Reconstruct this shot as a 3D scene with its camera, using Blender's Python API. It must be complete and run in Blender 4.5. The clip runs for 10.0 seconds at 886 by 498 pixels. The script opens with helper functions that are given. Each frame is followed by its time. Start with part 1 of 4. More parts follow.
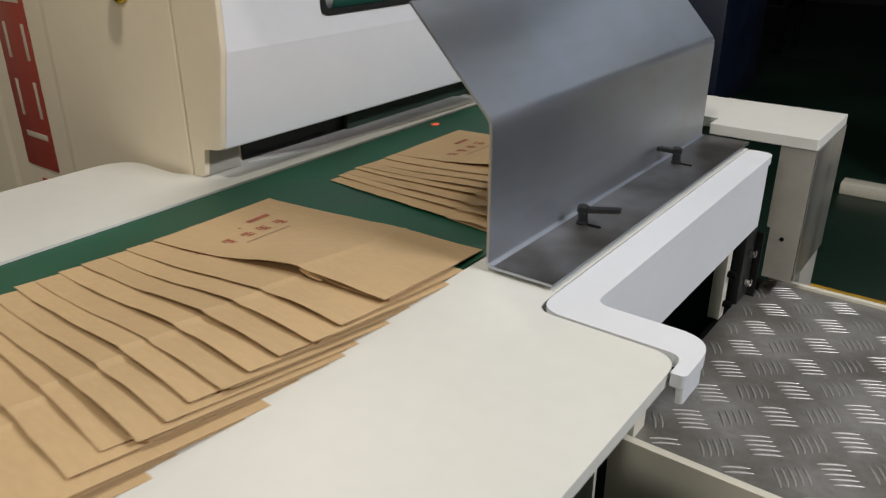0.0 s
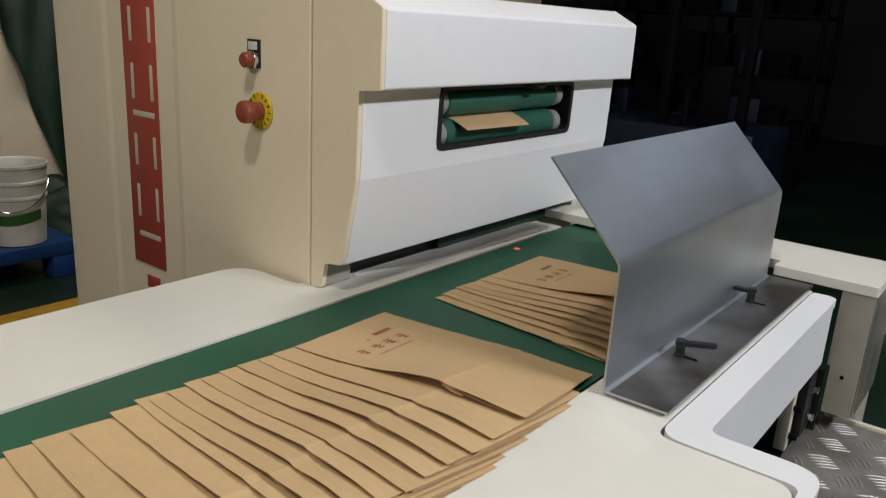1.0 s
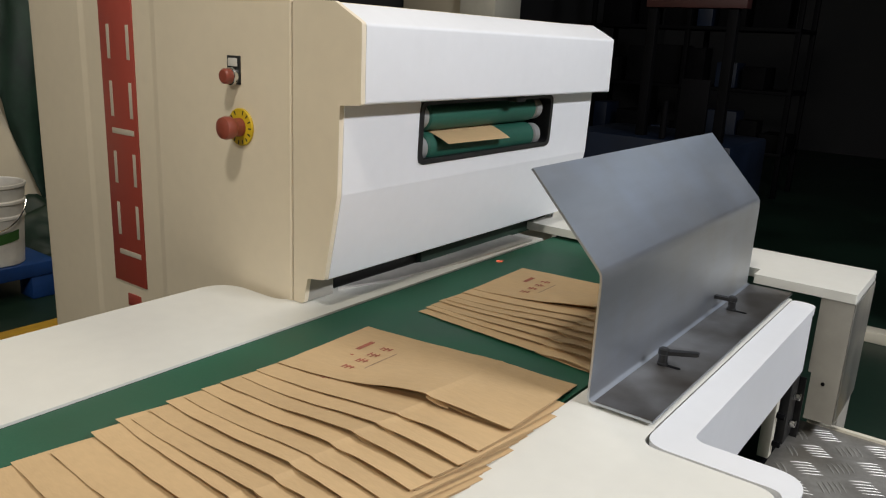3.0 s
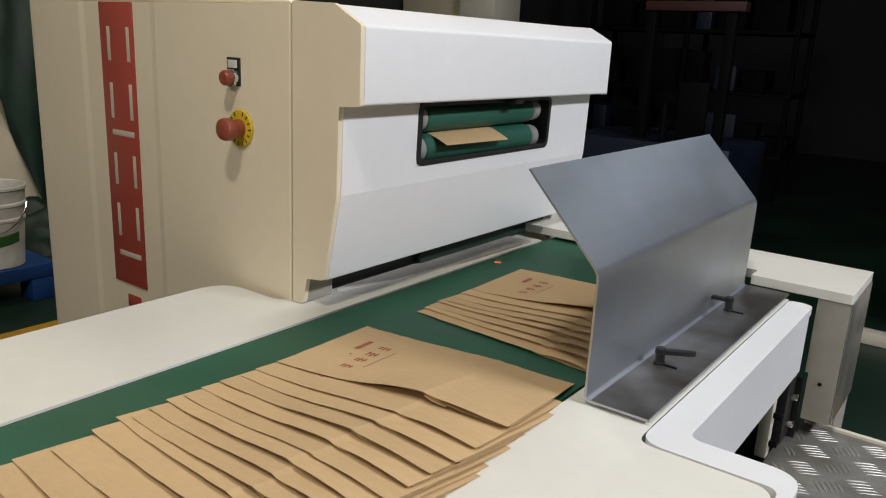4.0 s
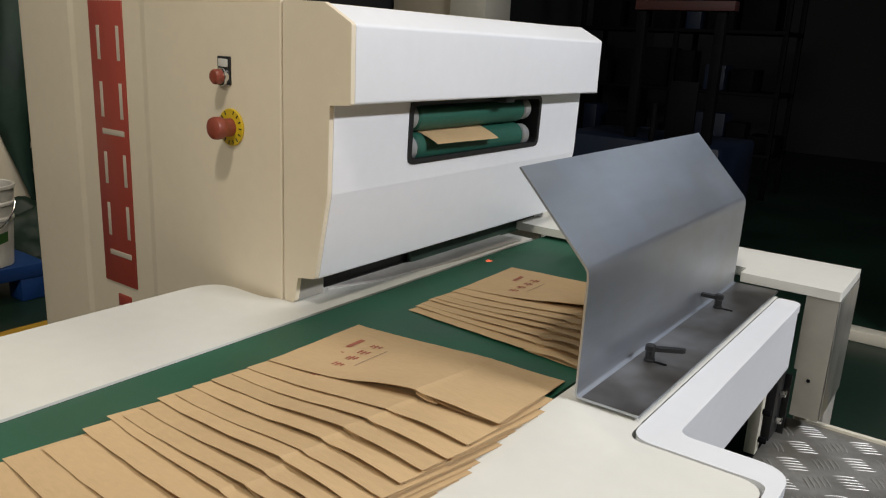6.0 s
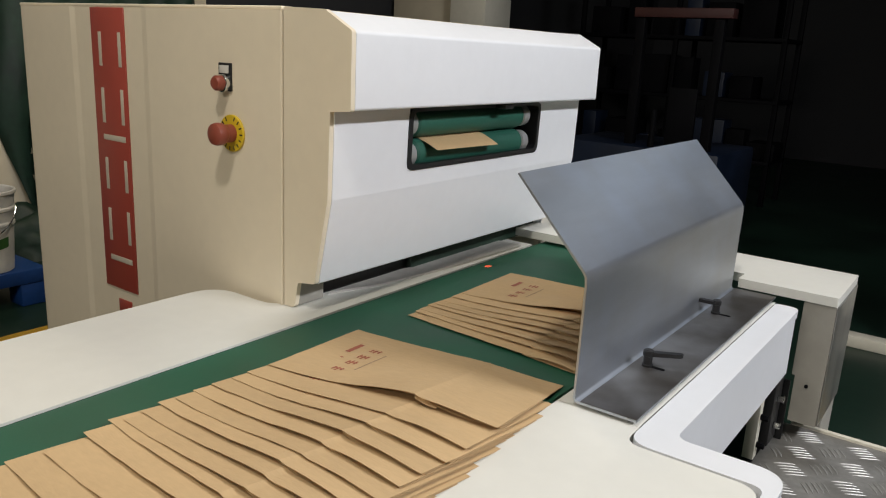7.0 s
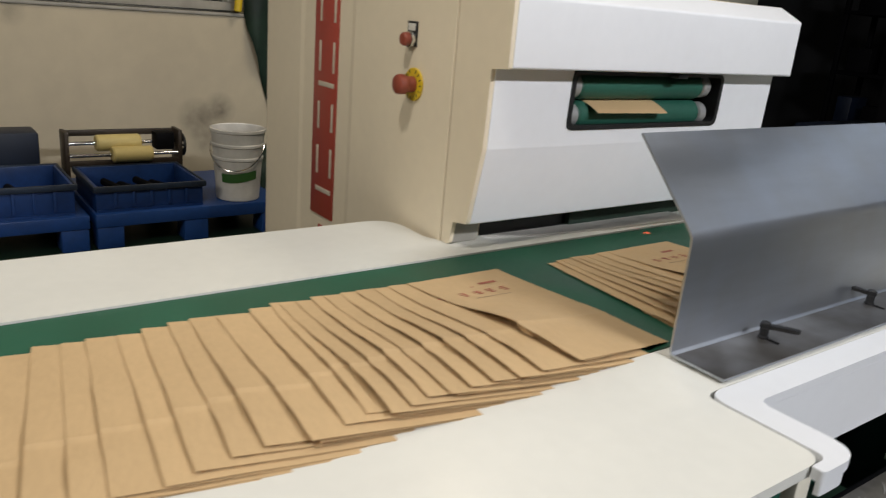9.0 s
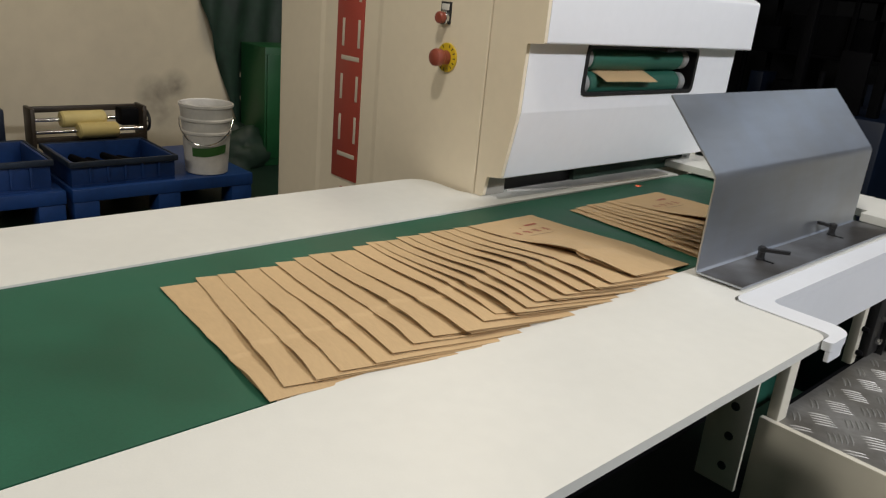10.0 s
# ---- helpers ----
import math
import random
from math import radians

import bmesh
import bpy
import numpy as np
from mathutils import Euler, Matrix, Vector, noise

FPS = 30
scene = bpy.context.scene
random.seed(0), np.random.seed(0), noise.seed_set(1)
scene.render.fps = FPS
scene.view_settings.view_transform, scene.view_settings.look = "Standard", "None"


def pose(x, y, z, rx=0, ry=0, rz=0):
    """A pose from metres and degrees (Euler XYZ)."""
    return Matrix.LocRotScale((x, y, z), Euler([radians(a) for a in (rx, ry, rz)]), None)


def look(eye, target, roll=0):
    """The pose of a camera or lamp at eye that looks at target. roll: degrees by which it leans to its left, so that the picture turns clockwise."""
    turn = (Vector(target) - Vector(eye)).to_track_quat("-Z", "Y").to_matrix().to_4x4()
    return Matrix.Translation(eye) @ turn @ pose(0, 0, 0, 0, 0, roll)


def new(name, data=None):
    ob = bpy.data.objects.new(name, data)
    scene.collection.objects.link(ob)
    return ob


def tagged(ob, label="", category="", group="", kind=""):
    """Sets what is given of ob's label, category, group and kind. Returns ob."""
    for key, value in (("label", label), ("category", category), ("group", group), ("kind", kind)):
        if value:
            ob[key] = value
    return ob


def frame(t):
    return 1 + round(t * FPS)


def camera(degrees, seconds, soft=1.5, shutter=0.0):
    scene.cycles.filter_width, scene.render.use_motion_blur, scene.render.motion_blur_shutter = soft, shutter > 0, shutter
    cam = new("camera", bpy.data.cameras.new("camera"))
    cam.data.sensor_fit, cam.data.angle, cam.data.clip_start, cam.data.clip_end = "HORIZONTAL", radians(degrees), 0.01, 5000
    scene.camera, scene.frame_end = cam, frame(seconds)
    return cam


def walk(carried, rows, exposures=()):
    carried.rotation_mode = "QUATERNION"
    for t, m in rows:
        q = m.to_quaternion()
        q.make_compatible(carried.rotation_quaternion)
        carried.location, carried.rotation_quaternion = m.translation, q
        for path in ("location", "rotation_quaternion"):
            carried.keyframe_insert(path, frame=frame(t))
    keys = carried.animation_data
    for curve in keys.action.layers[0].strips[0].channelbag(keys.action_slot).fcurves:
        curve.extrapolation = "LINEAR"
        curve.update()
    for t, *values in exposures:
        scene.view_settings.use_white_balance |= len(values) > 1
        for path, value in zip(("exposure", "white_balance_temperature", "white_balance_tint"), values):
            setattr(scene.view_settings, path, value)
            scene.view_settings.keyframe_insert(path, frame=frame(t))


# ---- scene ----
cam = camera(60.0, 10.0, 1.15, 0.4)
PATH = [
    (0, (0.436, -0.657, 1.109), (-0.666, 0.797, 0.289), -0.2),
    (0.5, (0.387, -0.788, 1.144), (-0.656, 0.751, 0.406), 2.6),
    (1, (0.369, -0.822, 1.166), (-0.802, 0.698, 0.599), 3.3),
    (1.5, (0.36, -0.823, 1.16), (-0.782, 0.727, 0.617), 3.7),
    (2, (0.356, -0.824, 1.159), (-0.793, 0.726, 0.631), 3.0),
    (2.5, (0.364, -0.822, 1.164), (-0.78, 0.731, 0.635), 2.8),
    (4, (0.378, -0.829, 1.161), (-0.767, 0.727, 0.643), 2.8),
    (4.5, (0.382, -0.828, 1.161), (-0.762, 0.728, 0.642), 2.6),
    (5, (0.382, -0.83, 1.161), (-0.747, 0.738, 0.643), 2.8),
    (5.5, (0.38, -0.83, 1.16), (-0.746, 0.738, 0.637), 2.8),
    (7, (0.385, -0.837, 1.161), (-0.744, 0.736, 0.658), 2.9),
    (7.5, (0.409, -0.828, 1.163), (-0.757, 0.714, 0.653), 2.6),
    (8, (0.472, -0.791, 1.171), (-0.842, 0.607, 0.607), 3.4),
    (8.5, (0.554, -0.748, 1.175), (-0.927, 0.453, 0.572), 4.8),
    (9, (0.569, -0.825, 1.159), (-0.952, 0.322, 0.55), 4.9),
    (9.5, (0.57, -1.016, 1.148), (-0.849, 0.211, 0.454), 3.7),
    (10, (0.594, -1.158, 1.152), (-0.775, 0.149, 0.507), 5.4),
]
walk(cam, [(t, look(eye, target, roll)) for t, eye, target, roll in PATH],
     exposures=((0.0, -0.22), (0.5, -0.24), (1.0, -0.20), (1.5, -0.07), (2.5, -0.04), (5.5, -0.08), (7.0, 0.0), (9.0, -0.02), (9.5, -0.13), (10.0, -0.11)))

# ---- world and light ----
world = bpy.data.worlds.new("world")
scene.world = world
world.use_nodes = True
world.node_tree.nodes["Background"].inputs[0].default_value = (0.5, 0.6, 0.8, 1)
world.node_tree.nodes["Background"].inputs[1].default_value = 0.02


def area_lamp(name, eye, target, power, sx, sy, color):
    data = bpy.data.lights.new(name, "AREA")
    data.shape, data.size, data.size_y, data.energy, data.color = "RECTANGLE", sx, sy, power, color
    ob = new(name, data)
    ob.matrix_world = look(eye, target)
    return ob


area_lamp("bay_lamp_over_table", (0.20, -1.15, 3.25), (-0.55, 0.6, 0.9), 30, 0.26, 0.16, (0.985, 0.935, 0.845))
# Unseen fill lamp added behind the viewpoint to brighten the cabinet front.
area_lamp("cabinet_fill_lamp", (0.10, -4.2, 3.10), (-0.70, 2.0, 1.0), 50, 1.2, 0.25, (0.985, 0.925, 0.815))
# Unseen fill lamp added to brighten the belt and the table beyond it.
area_lamp("belt_fill_lamp", (0.3, 1.5, 3.6), (-0.1, 0.4, 0.73), 10, 1.2, 0.2, (1.0, 0.95, 0.87))
# Unseen lamp added to brighten the store wall, set clear of the cabinet front.
area_lamp("store_fill_lamp", (-2.2, 1.6, 3.4), (-3.9, -1.3, 1.1), 36, 1.2, 0.2, (1.0, 0.87, 0.68))
area_lamp("tube_lamp_over_aisle", (2.5, 0.5, 2.85), (-0.4, 0.5, 0.95), 96, 1.2, 0.2, (0.94, 0.955, 1.0))

# Unseen lamp added far off to put a bluish sheen on the steel deflector.
area_lamp("steel_sheen_lamp", (0.9, 4.4, 2.75), (0.0, 0.3, 0.9), 3.6, 1.8, 0.6, (0.80, 0.89, 1.0))

# photo-eye that throws a red point on the belt
data = bpy.data.lights.new("photo_eye_beam", "SPOT")
data.energy, data.color, data.spot_size, data.spot_blend, data.shadow_soft_size = 150, (1.0, 0.03, 0.02), radians(3.0), 0.3, 0.001
beam = new("photo_eye_beam", data)
beam.matrix_world = look((-0.424, 0.475, 1.052), (-0.438, 0.475, 0.73))


# ---- materials ----
def mat(name, color, rough=0.5, metal=0.0, grain=0.06, scale=40.0, stain=0.10, stain_scale=4.0, bump=0.05,
        bump_scale=300.0, stretch=(1, 1, 1), coat=0.0, dirt=None, per_piece=0.0, blotch=0.0, smear=0.0):
    """Painted, metal or paper surface: base colour with fine grain, broad stains, uneven gloss and fine relief."""
    m = bpy.data.materials.new(name)
    m.use_nodes = True
    n, l = m.node_tree.nodes, m.node_tree.links
    b = n["Principled BSDF"]
    co = n.new("ShaderNodeTexCoord")
    mp = n.new("ShaderNodeMapping")
    mp.inputs["Scale"].default_value = stretch
    l.new(co.outputs["Object"], mp.inputs["Vector"])

    def tex(s, detail=4.0):
        t = n.new("ShaderNodeTexNoise")
        t.inputs["Scale"].default_value, t.inputs["Detail"].default_value = s, detail
        l.new(mp.outputs[0], t.inputs["Vector"])
        return t
    fine, broad, relief = tex(scale), tex(stain_scale, 6.0), tex(bump_scale, 2.0)
    dark = [c * (1 - stain) for c in color] if dirt is None else dirt
    r1 = n.new("ShaderNodeValToRGB")
    r1.color_ramp.elements[0].position, r1.color_ramp.elements[1].position = 0.30, 0.62
    r1.color_ramp.elements[0].color, r1.color_ramp.elements[1].color = (*dark, 1), (*color, 1)
    l.new(broad.outputs["Fac"], r1.inputs["Fac"])
    r2 = n.new("ShaderNodeValToRGB")
    lo = 1 - grain
    r2.color_ramp.elements[0].position, r2.color_ramp.elements[1].position = 0.3, 0.7
    r2.color_ramp.elements[0].color, r2.color_ramp.elements[1].color = (lo, lo, lo, 1), (1, 1, 1, 1)
    l.new(fine.outputs["Fac"], r2.inputs["Fac"])
    mix = n.new("ShaderNodeMix")
    mix.data_type, mix.blend_type = "RGBA", "MULTIPLY"
    mix.inputs[0].default_value = 1.0
    l.new(r1.outputs[0], mix.inputs[6])
    l.new(r2.outputs[0], mix.inputs[7])
    out = mix.outputs[2]
    rough_fac = broad.outputs["Fac"]
    if blotch:
        sm = n.new("ShaderNodeTexNoise")
        sm.inputs["Scale"].default_value, sm.inputs["Detail"].default_value = 9.0, 6.0
        sm.inputs["Distortion"].default_value = 0.15
        l.new(co.outputs["Object"], sm.inputs["Vector"])
        r3 = n.new("ShaderNodeValToRGB")
        r3.color_ramp.elements[0].position, r3.color_ramp.elements[1].position = 0.34, 0.66
        lo = 1 - blotch
        r3.color_ramp.elements[0].color, r3.color_ramp.elements[1].color = (lo, lo * 0.97, lo * 0.92, 1), (1, 1.0, 1.0, 1)
        l.new(sm.outputs["Fac"], r3.inputs["Fac"])
        mx = n.new("ShaderNodeMix")
        mx.data_type, mx.blend_type = "RGBA", "MULTIPLY"
        mx.inputs[0].default_value = 1.0
        l.new(out, mx.inputs[6])
        l.new(r3.outputs[0], mx.inputs[7])
        out = mx.outputs[2]
    if per_piece:
        info = n.new("ShaderNodeObjectInfo")
        hsv = n.new("ShaderNodeHueSaturation")
        mr = n.new("ShaderNodeMapRange")
        mr.inputs[3].default_value, mr.inputs[4].default_value = 1 - per_piece, 1 + per_piece
        l.new(info.outputs["Random"], mr.inputs[0])
        l.new(mr.outputs[0], hsv.inputs["Value"])
        l.new(out, hsv.inputs["Color"])
        out = hsv.outputs[0]
    l.new(out, b.inputs["Base Color"])
    rr = n.new("ShaderNodeMapRange")
    rr.inputs[1].default_value, rr.inputs[2].default_value = 0.3, 0.7
    rr.inputs[3].default_value, rr.inputs[4].default_value = max(0.02, rough - 0.08), min(1.0, rough + 0.08)
    l.new(rough_fac, rr.inputs[0])
    gloss = rr.outputs[0]
    if smear:
        wipe = n.new("ShaderNodeTexNoise")
        wipe.inputs["Scale"].default_value, wipe.inputs["Detail"].default_value, wipe.inputs["Distortion"].default_value = 3.2, 2.0, 0.5
        l.new(co.outputs["Object"], wipe.inputs["Vector"])
        wr = n.new("ShaderNodeMapRange")
        wr.inputs[1].default_value, wr.inputs[2].default_value = 0.33, 0.68
        wr.inputs[3].default_value, wr.inputs[4].default_value = -smear, smear
        l.new(wipe.outputs["Fac"], wr.inputs[0])
        add = n.new("ShaderNodeMath")
        add.operation = "ADD"
        l.new(gloss, add.inputs[0])
        l.new(wr.outputs[0], add.inputs[1])
        gloss = add.outputs[0]
    l.new(gloss, b.inputs["Roughness"])
    b.inputs["Metallic"].default_value = metal
    b.inputs["Coat Weight"].default_value = coat
    bp = n.new("ShaderNodeBump")
    bp.inputs["Strength"].default_value, bp.inputs["Distance"].default_value = bump, 0.001
    l.new(relief.outputs["Fac"], bp.inputs["Height"])
    l.new(bp.outputs[0], b.inputs["Normal"])
    return m


M_BEIGE = mat("beige_enamel", (0.81, 0.71, 0.545), 0.42, grain=0.03, stain=0.05, bump=0.10, bump_scale=500)
M_CREAM = mat("cream_enamel", (0.70, 0.66, 0.55), 0.38, grain=0.04, stain=0.10, bump=0.08, bump_scale=400)
# Grey for the window frame; on leg and hood block, cream with shade mixed in.
M_GREYSHADE = mat("grey_and_shaded_cream", (0.38, 0.36, 0.315), 0.45, grain=0.08, stain=0.22, stain_scale=8, bump=0.1, bump_scale=300)
M_HOOD = mat("white_enamel", (0.80, 0.805, 0.825), 0.36, grain=0.02, stain=0.03, bump=0.06, bump_scale=500)
M_TABLE = mat("warm_white_enamel", (0.71, 0.70, 0.645), 0.40, grain=0.03, stain=0.05, bump=0.08, bump_scale=450)
M_COVER = mat("cool_white_enamel", (0.74, 0.75, 0.775), 0.36, grain=0.02, stain=0.04, bump=0.06, bump_scale=450)
M_STEEL = mat("brushed_steel", (0.52, 0.56, 0.63), 0.37, metal=0.94, smear=0.03, blotch=0.05, grain=0.06, scale=60, stain=0.12, stain_scale=5,
              bump=0.03, bump_scale=120, stretch=(1, 0.15, 1))
M_STEELWORN = mat("worn_steel", (0.29, 0.29, 0.295), 0.37, metal=0.85, smear=0.06, blotch=0.22, grain=0.15, scale=35, stain=0.4, stain_scale=9,
                  dirt=(0.17, 0.152, 0.135), bump=0.12, bump_scale=160)
M_TREAD = mat("aluminium_tread", (0.35, 0.34, 0.32), 0.46, metal=0.6, grain=0.2, scale=80, stain=0.45, stain_scale=9,
              dirt=(0.22, 0.205, 0.18), bump=0.25, bump_scale=250)
M_PLATE = mat("pale_steel", (0.60, 0.57, 0.53), 0.42, metal=0.35, grain=0.1, scale=70, stain=0.18, stain_scale=9, bump=0.06, bump_scale=200)
M_BRIGHT = mat("drawn_steel", (0.52, 0.51, 0.48), 0.34, metal=0.9, grain=0.12, scale=30, stain=0.35, stain_scale=3, stretch=(1, 6, 0.2), bump=0.03)
M_BAR = mat("polished_aluminium", (0.42, 0.41, 0.39), 0.44, metal=0.6, grain=0.08, scale=120, stain=0.1)
M_BELT = mat("green_pvc_belt", (0.017, 0.108, 0.060), 0.54, grain=0.16, scale=260, stain=0.28, stain_scale=6,
             bump=0.25, bump_scale=900)
M_ROLLER = mat("green_rubber", (0.017, 0.105, 0.070), 0.55, grain=0.1, scale=90, stain=0.2, bump=0.1)
M_KRAFT = mat("kraft_paper", (0.57, 0.392, 0.205), 0.72, grain=0.07, scale=180, stain=0.07, stain_scale=18, bump=0.35,
              bump_scale=420, stretch=(0.35, 1, 1), per_piece=0.05)
M_INK = mat("red_ink", (0.44, 0.13, 0.075), 0.7, grain=0.3, scale=500, stain=0.25, stain_scale=120)
M_INKPALE = mat("grey_ink", (0.36, 0.25, 0.15), 0.75, grain=0.3, scale=500)
M_RED = mat("red_film", (0.38, 0.062, 0.042), 0.45, grain=0.04, stain=0.08)
M_LETTER = mat("pale_film", (0.62, 0.55, 0.44), 0.45, grain=0.04)
M_YELLOW = mat("yellow_plastic", (0.72, 0.50, 0.02), 0.45, grain=0.05)
M_BUTTON = mat("dull_red_plastic", (0.27, 0.060, 0.035), 0.42, grain=0.05)
M_BLACK = mat("black_plastic", (0.012, 0.012, 0.013), 0.42, grain=0.1, bump=0.1)
# Dark steel; on far things its near-black, low-gloss tone stands for hall shade.
M_DARK = mat("dark_steel_and_shade", (0.006, 0.006, 0.007), 0.6, metal=0.0, grain=0.2, stain=0.3)
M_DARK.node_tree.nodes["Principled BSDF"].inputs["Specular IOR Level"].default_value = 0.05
M_CHROME = mat("chrome", (0.75, 0.75, 0.74), 0.18, metal=1.0, grain=0.05)
M_ROLLEREND = mat("bright_aluminium", (0.45, 0.45, 0.44), 0.38, metal=0.5)
M_PALE = mat("pale_label", (0.7, 0.68, 0.62), 0.5)
M_FLOOR = mat("green_floor_paint", (0.008, 0.028, 0.017), 0.42, grain=0.2, scale=30, stain=0.45, stain_scale=1.6,
              bump=0.2, bump_scale=60)
M_LINE = mat("yellow_floor_paint", (0.62, 0.36, 0.03), 0.5, grain=0.15, stain=0.35, stain_scale=6)
M_WALL = mat("cream_plaster", (0.60, 0.52, 0.38), 0.85, grain=0.06, scale=12, stain=0.14, stain_scale=1.4, bump=0.3,
             bump_scale=60)


def smudge(m, spots, colour):
    """Dark scuffs round given points of a wall, broken up by noise."""
    n, l = m.node_tree.nodes, m.node_tree.links
    b = n["Principled BSDF"]
    out = b.inputs["Base Color"].links[0].from_socket
    co = n.new("ShaderNodeTexCoord")
    tx = n.new("ShaderNodeTexNoise")
    tx.inputs["Scale"].default_value, tx.inputs["Detail"].default_value = 14.0, 5.0
    l.new(co.outputs["Object"], tx.inputs["Vector"])
    for spot, size, amount in spots:
        d = n.new("ShaderNodeVectorMath")
        d.operation = "DISTANCE"
        d.inputs[1].default_value = spot
        l.new(co.outputs["Object"], d.inputs[0])
        mr = n.new("ShaderNodeMapRange")
        mr.inputs[1].default_value, mr.inputs[2].default_value = size, size * 0.2
        mr.inputs[3].default_value, mr.inputs[4].default_value = 0.0, amount * 2
        l.new(d.outputs["Value"], mr.inputs[0])
        mu = n.new("ShaderNodeMath")
        mu.operation, mu.use_clamp = "MULTIPLY", True
        l.new(mr.outputs[0], mu.inputs[0])
        l.new(tx.outputs["Fac"], mu.inputs[1])
        mx = n.new("ShaderNodeMix")
        mx.data_type = "RGBA"
        l.new(mu.outputs[0], mx.inputs[0])
        l.new(out, mx.inputs[6])
        mx.inputs[7].default_value = (*colour, 1)
        out = mx.outputs[2]
    l.new(out, b.inputs["Base Color"])


smudge(M_WALL, [((-3.9, 0.67, 0.40), 0.13, 0.5), ((-3.9, 0.80, 0.45), 0.11, 0.6), ((-3.9, 0.73, 0.28), 0.12, 0.4), ((-3.9, -0.25, 0.95), 0.08, 0.3)], (0.12, 0.105, 0.085))
# Near-black plaster: the shade of the unlit hall is put into the colour.
M_SHADEWALL = mat("shaded_plaster", (0.03, 0.03, 0.032), 0.9, stain=0.3, stain_scale=1)
M_BLUE = mat("blue_plastic", (0.011, 0.050, 0.20), 0.45, grain=0.15, stain=0.4, stain_scale=5, bump=0.2, bump_scale=120)
M_PALLET = mat("bright_blue_plastic", (0.012, 0.064, 0.26), 0.45, grain=0.15, stain=0.4, stain_scale=4, bump=0.2, bump_scale=120)
# Dark blue; on the far machine and rack boxes it includes the hall's shade.
M_BLUEDARK = mat("dark_blue_and_shade", (0.004, 0.012, 0.034), 0.55, stain=0.4)
M_BUCKET = mat("white_plastic", (0.74, 0.72, 0.68), 0.42, grain=0.06, stain=0.22, stain_scale=9)
M_GREEN = mat("green_label", (0.04, 0.13, 0.03), 0.5)
M_GREENCAB = mat("green_enamel", (0.008, 0.080, 0.022), 0.42, stain=0.3)
M_TARP = mat("dark_green_tarpaulin", (0.011, 0.036, 0.020), 0.6, grain=0.3, scale=25, stain=0.5, stain_scale=5)
M_YROLL = mat("yellow_rubber", (0.70, 0.56, 0.22), 0.6, stain=0.18)
M_RUST = mat("browned_steel", (0.055, 0.040, 0.028), 0.5, metal=0.3, grain=0.25, stain=0.4, stain_scale=9)
M_RIM = mat("scuffed_blue_plastic", (0.018, 0.032, 0.062), 0.5, grain=0.25, stain=0.5, stain_scale=12)
M_RUSTRED = mat("shaded_red_paint", (0.05, 0.012, 0.010), 0.6, stain=0.4)
M_GLASS = bpy.data.materials.new("window_glass")
M_GLASS.use_nodes = True
g = M_GLASS.node_tree.nodes["Principled BSDF"]
g.inputs["Base Color"].default_value, g.inputs["Roughness"].default_value = (0.85, 0.9, 0.88, 1), 0.08
g.inputs["Transmission Weight"].default_value = 1.0


# ---- mesh helpers ----
def rounded(pts, radii, seg=5):
    """A polygon with its corners rounded; radii: one number or one a corner."""
    out, k = [], len(pts)
    for i in range(k):
        r = radii if isinstance(radii, (int, float)) else radii[i]
        p, a, c = Vector(pts[i]), Vector(pts[i - 1]), Vector(pts[(i + 1) % k])
        if r <= 0:
            out.append(tuple(p))
            continue
        u, v = (a - p), (c - p)
        half = u.angle(v) / 2
        d = min(r / math.tan(half), u.length * 0.49, v.length * 0.49)
        p0, p2 = p + u.normalized() * d, p + v.normalized() * d
        for j in range(seg + 1):
            t = j / seg
            out.append(tuple(p0 * (1 - t) ** 2 + p * 2 * t * (1 - t) + p2 * t * t))
    return out


def prism(bm, pts, axis, a0, a1):
    """Extrudes a polygon along an axis: z takes (x, y), y takes (x, z), x takes (y, z)."""
    def place(p, a):
        return {"z": (p[0], p[1], a), "y": (p[0], a, p[1]), "x": (a, p[0], p[1])}[axis]
    lo = [bm.verts.new(place(p, a0)) for p in pts]
    hi = [bm.verts.new(place(p, a1)) for p in pts]
    k = len(pts)
    bm.faces.new(lo[::-1])
    bm.faces.new(hi)
    for i in range(k):
        bm.faces.new((lo[i], lo[(i + 1) % k], hi[(i + 1) % k], hi[i]))
    return bm


def box(bm, x0, x1, y0, y1, z0, z1, bev=0.0):
    b = bmesh.new()
    prism(b, [(x0, y0), (x1, y0), (x1, y1), (x0, y1)], "z", z0, z1)
    if bev:
        bmesh.ops.bevel(b, geom=list(b.edges), offset=bev, segments=2, profile=0.5, affect="EDGES")
    join(bm, b)
    return bm


def join(bm, other):
    tmp = bpy.data.meshes.new("tmp")
    other.to_mesh(tmp)
    other.free()
    bm.from_mesh(tmp)
    bpy.data.meshes.remove(tmp)


def lathe(bm, p0, direction, profile, seg=24):
    """Turns a profile of (distance along, radius) round an axis."""
    q = Vector(direction).normalized().to_track_quat("Z", "Y")
    p0 = Vector(p0)
    rings = []
    for d, r in profile:
        rings.append([bm.verts.new(p0 + q @ Vector((r * math.cos(2 * math.pi * i / seg), r * math.sin(2 * math.pi * i / seg), d)))
                      for i in range(seg)])
    for a, b in zip(rings, rings[1:]):
        for i in range(seg):
            bm.faces.new((a[i], a[(i + 1) % seg], b[(i + 1) % seg], b[i]))
    bm.faces.new(rings[0][::-1])
    bm.faces.new(rings[-1])
    return bm


def rod(bm, p0, p1, r, seg=12):
    d = Vector(p1) - Vector(p0)
    return lathe(bm, p0, d, [(0, r * 0.85), (min(r * 0.2, d.length * 0.1), r), (d.length - min(r * 0.2, d.length * 0.1), r), (d.length, r * 0.85)], seg)


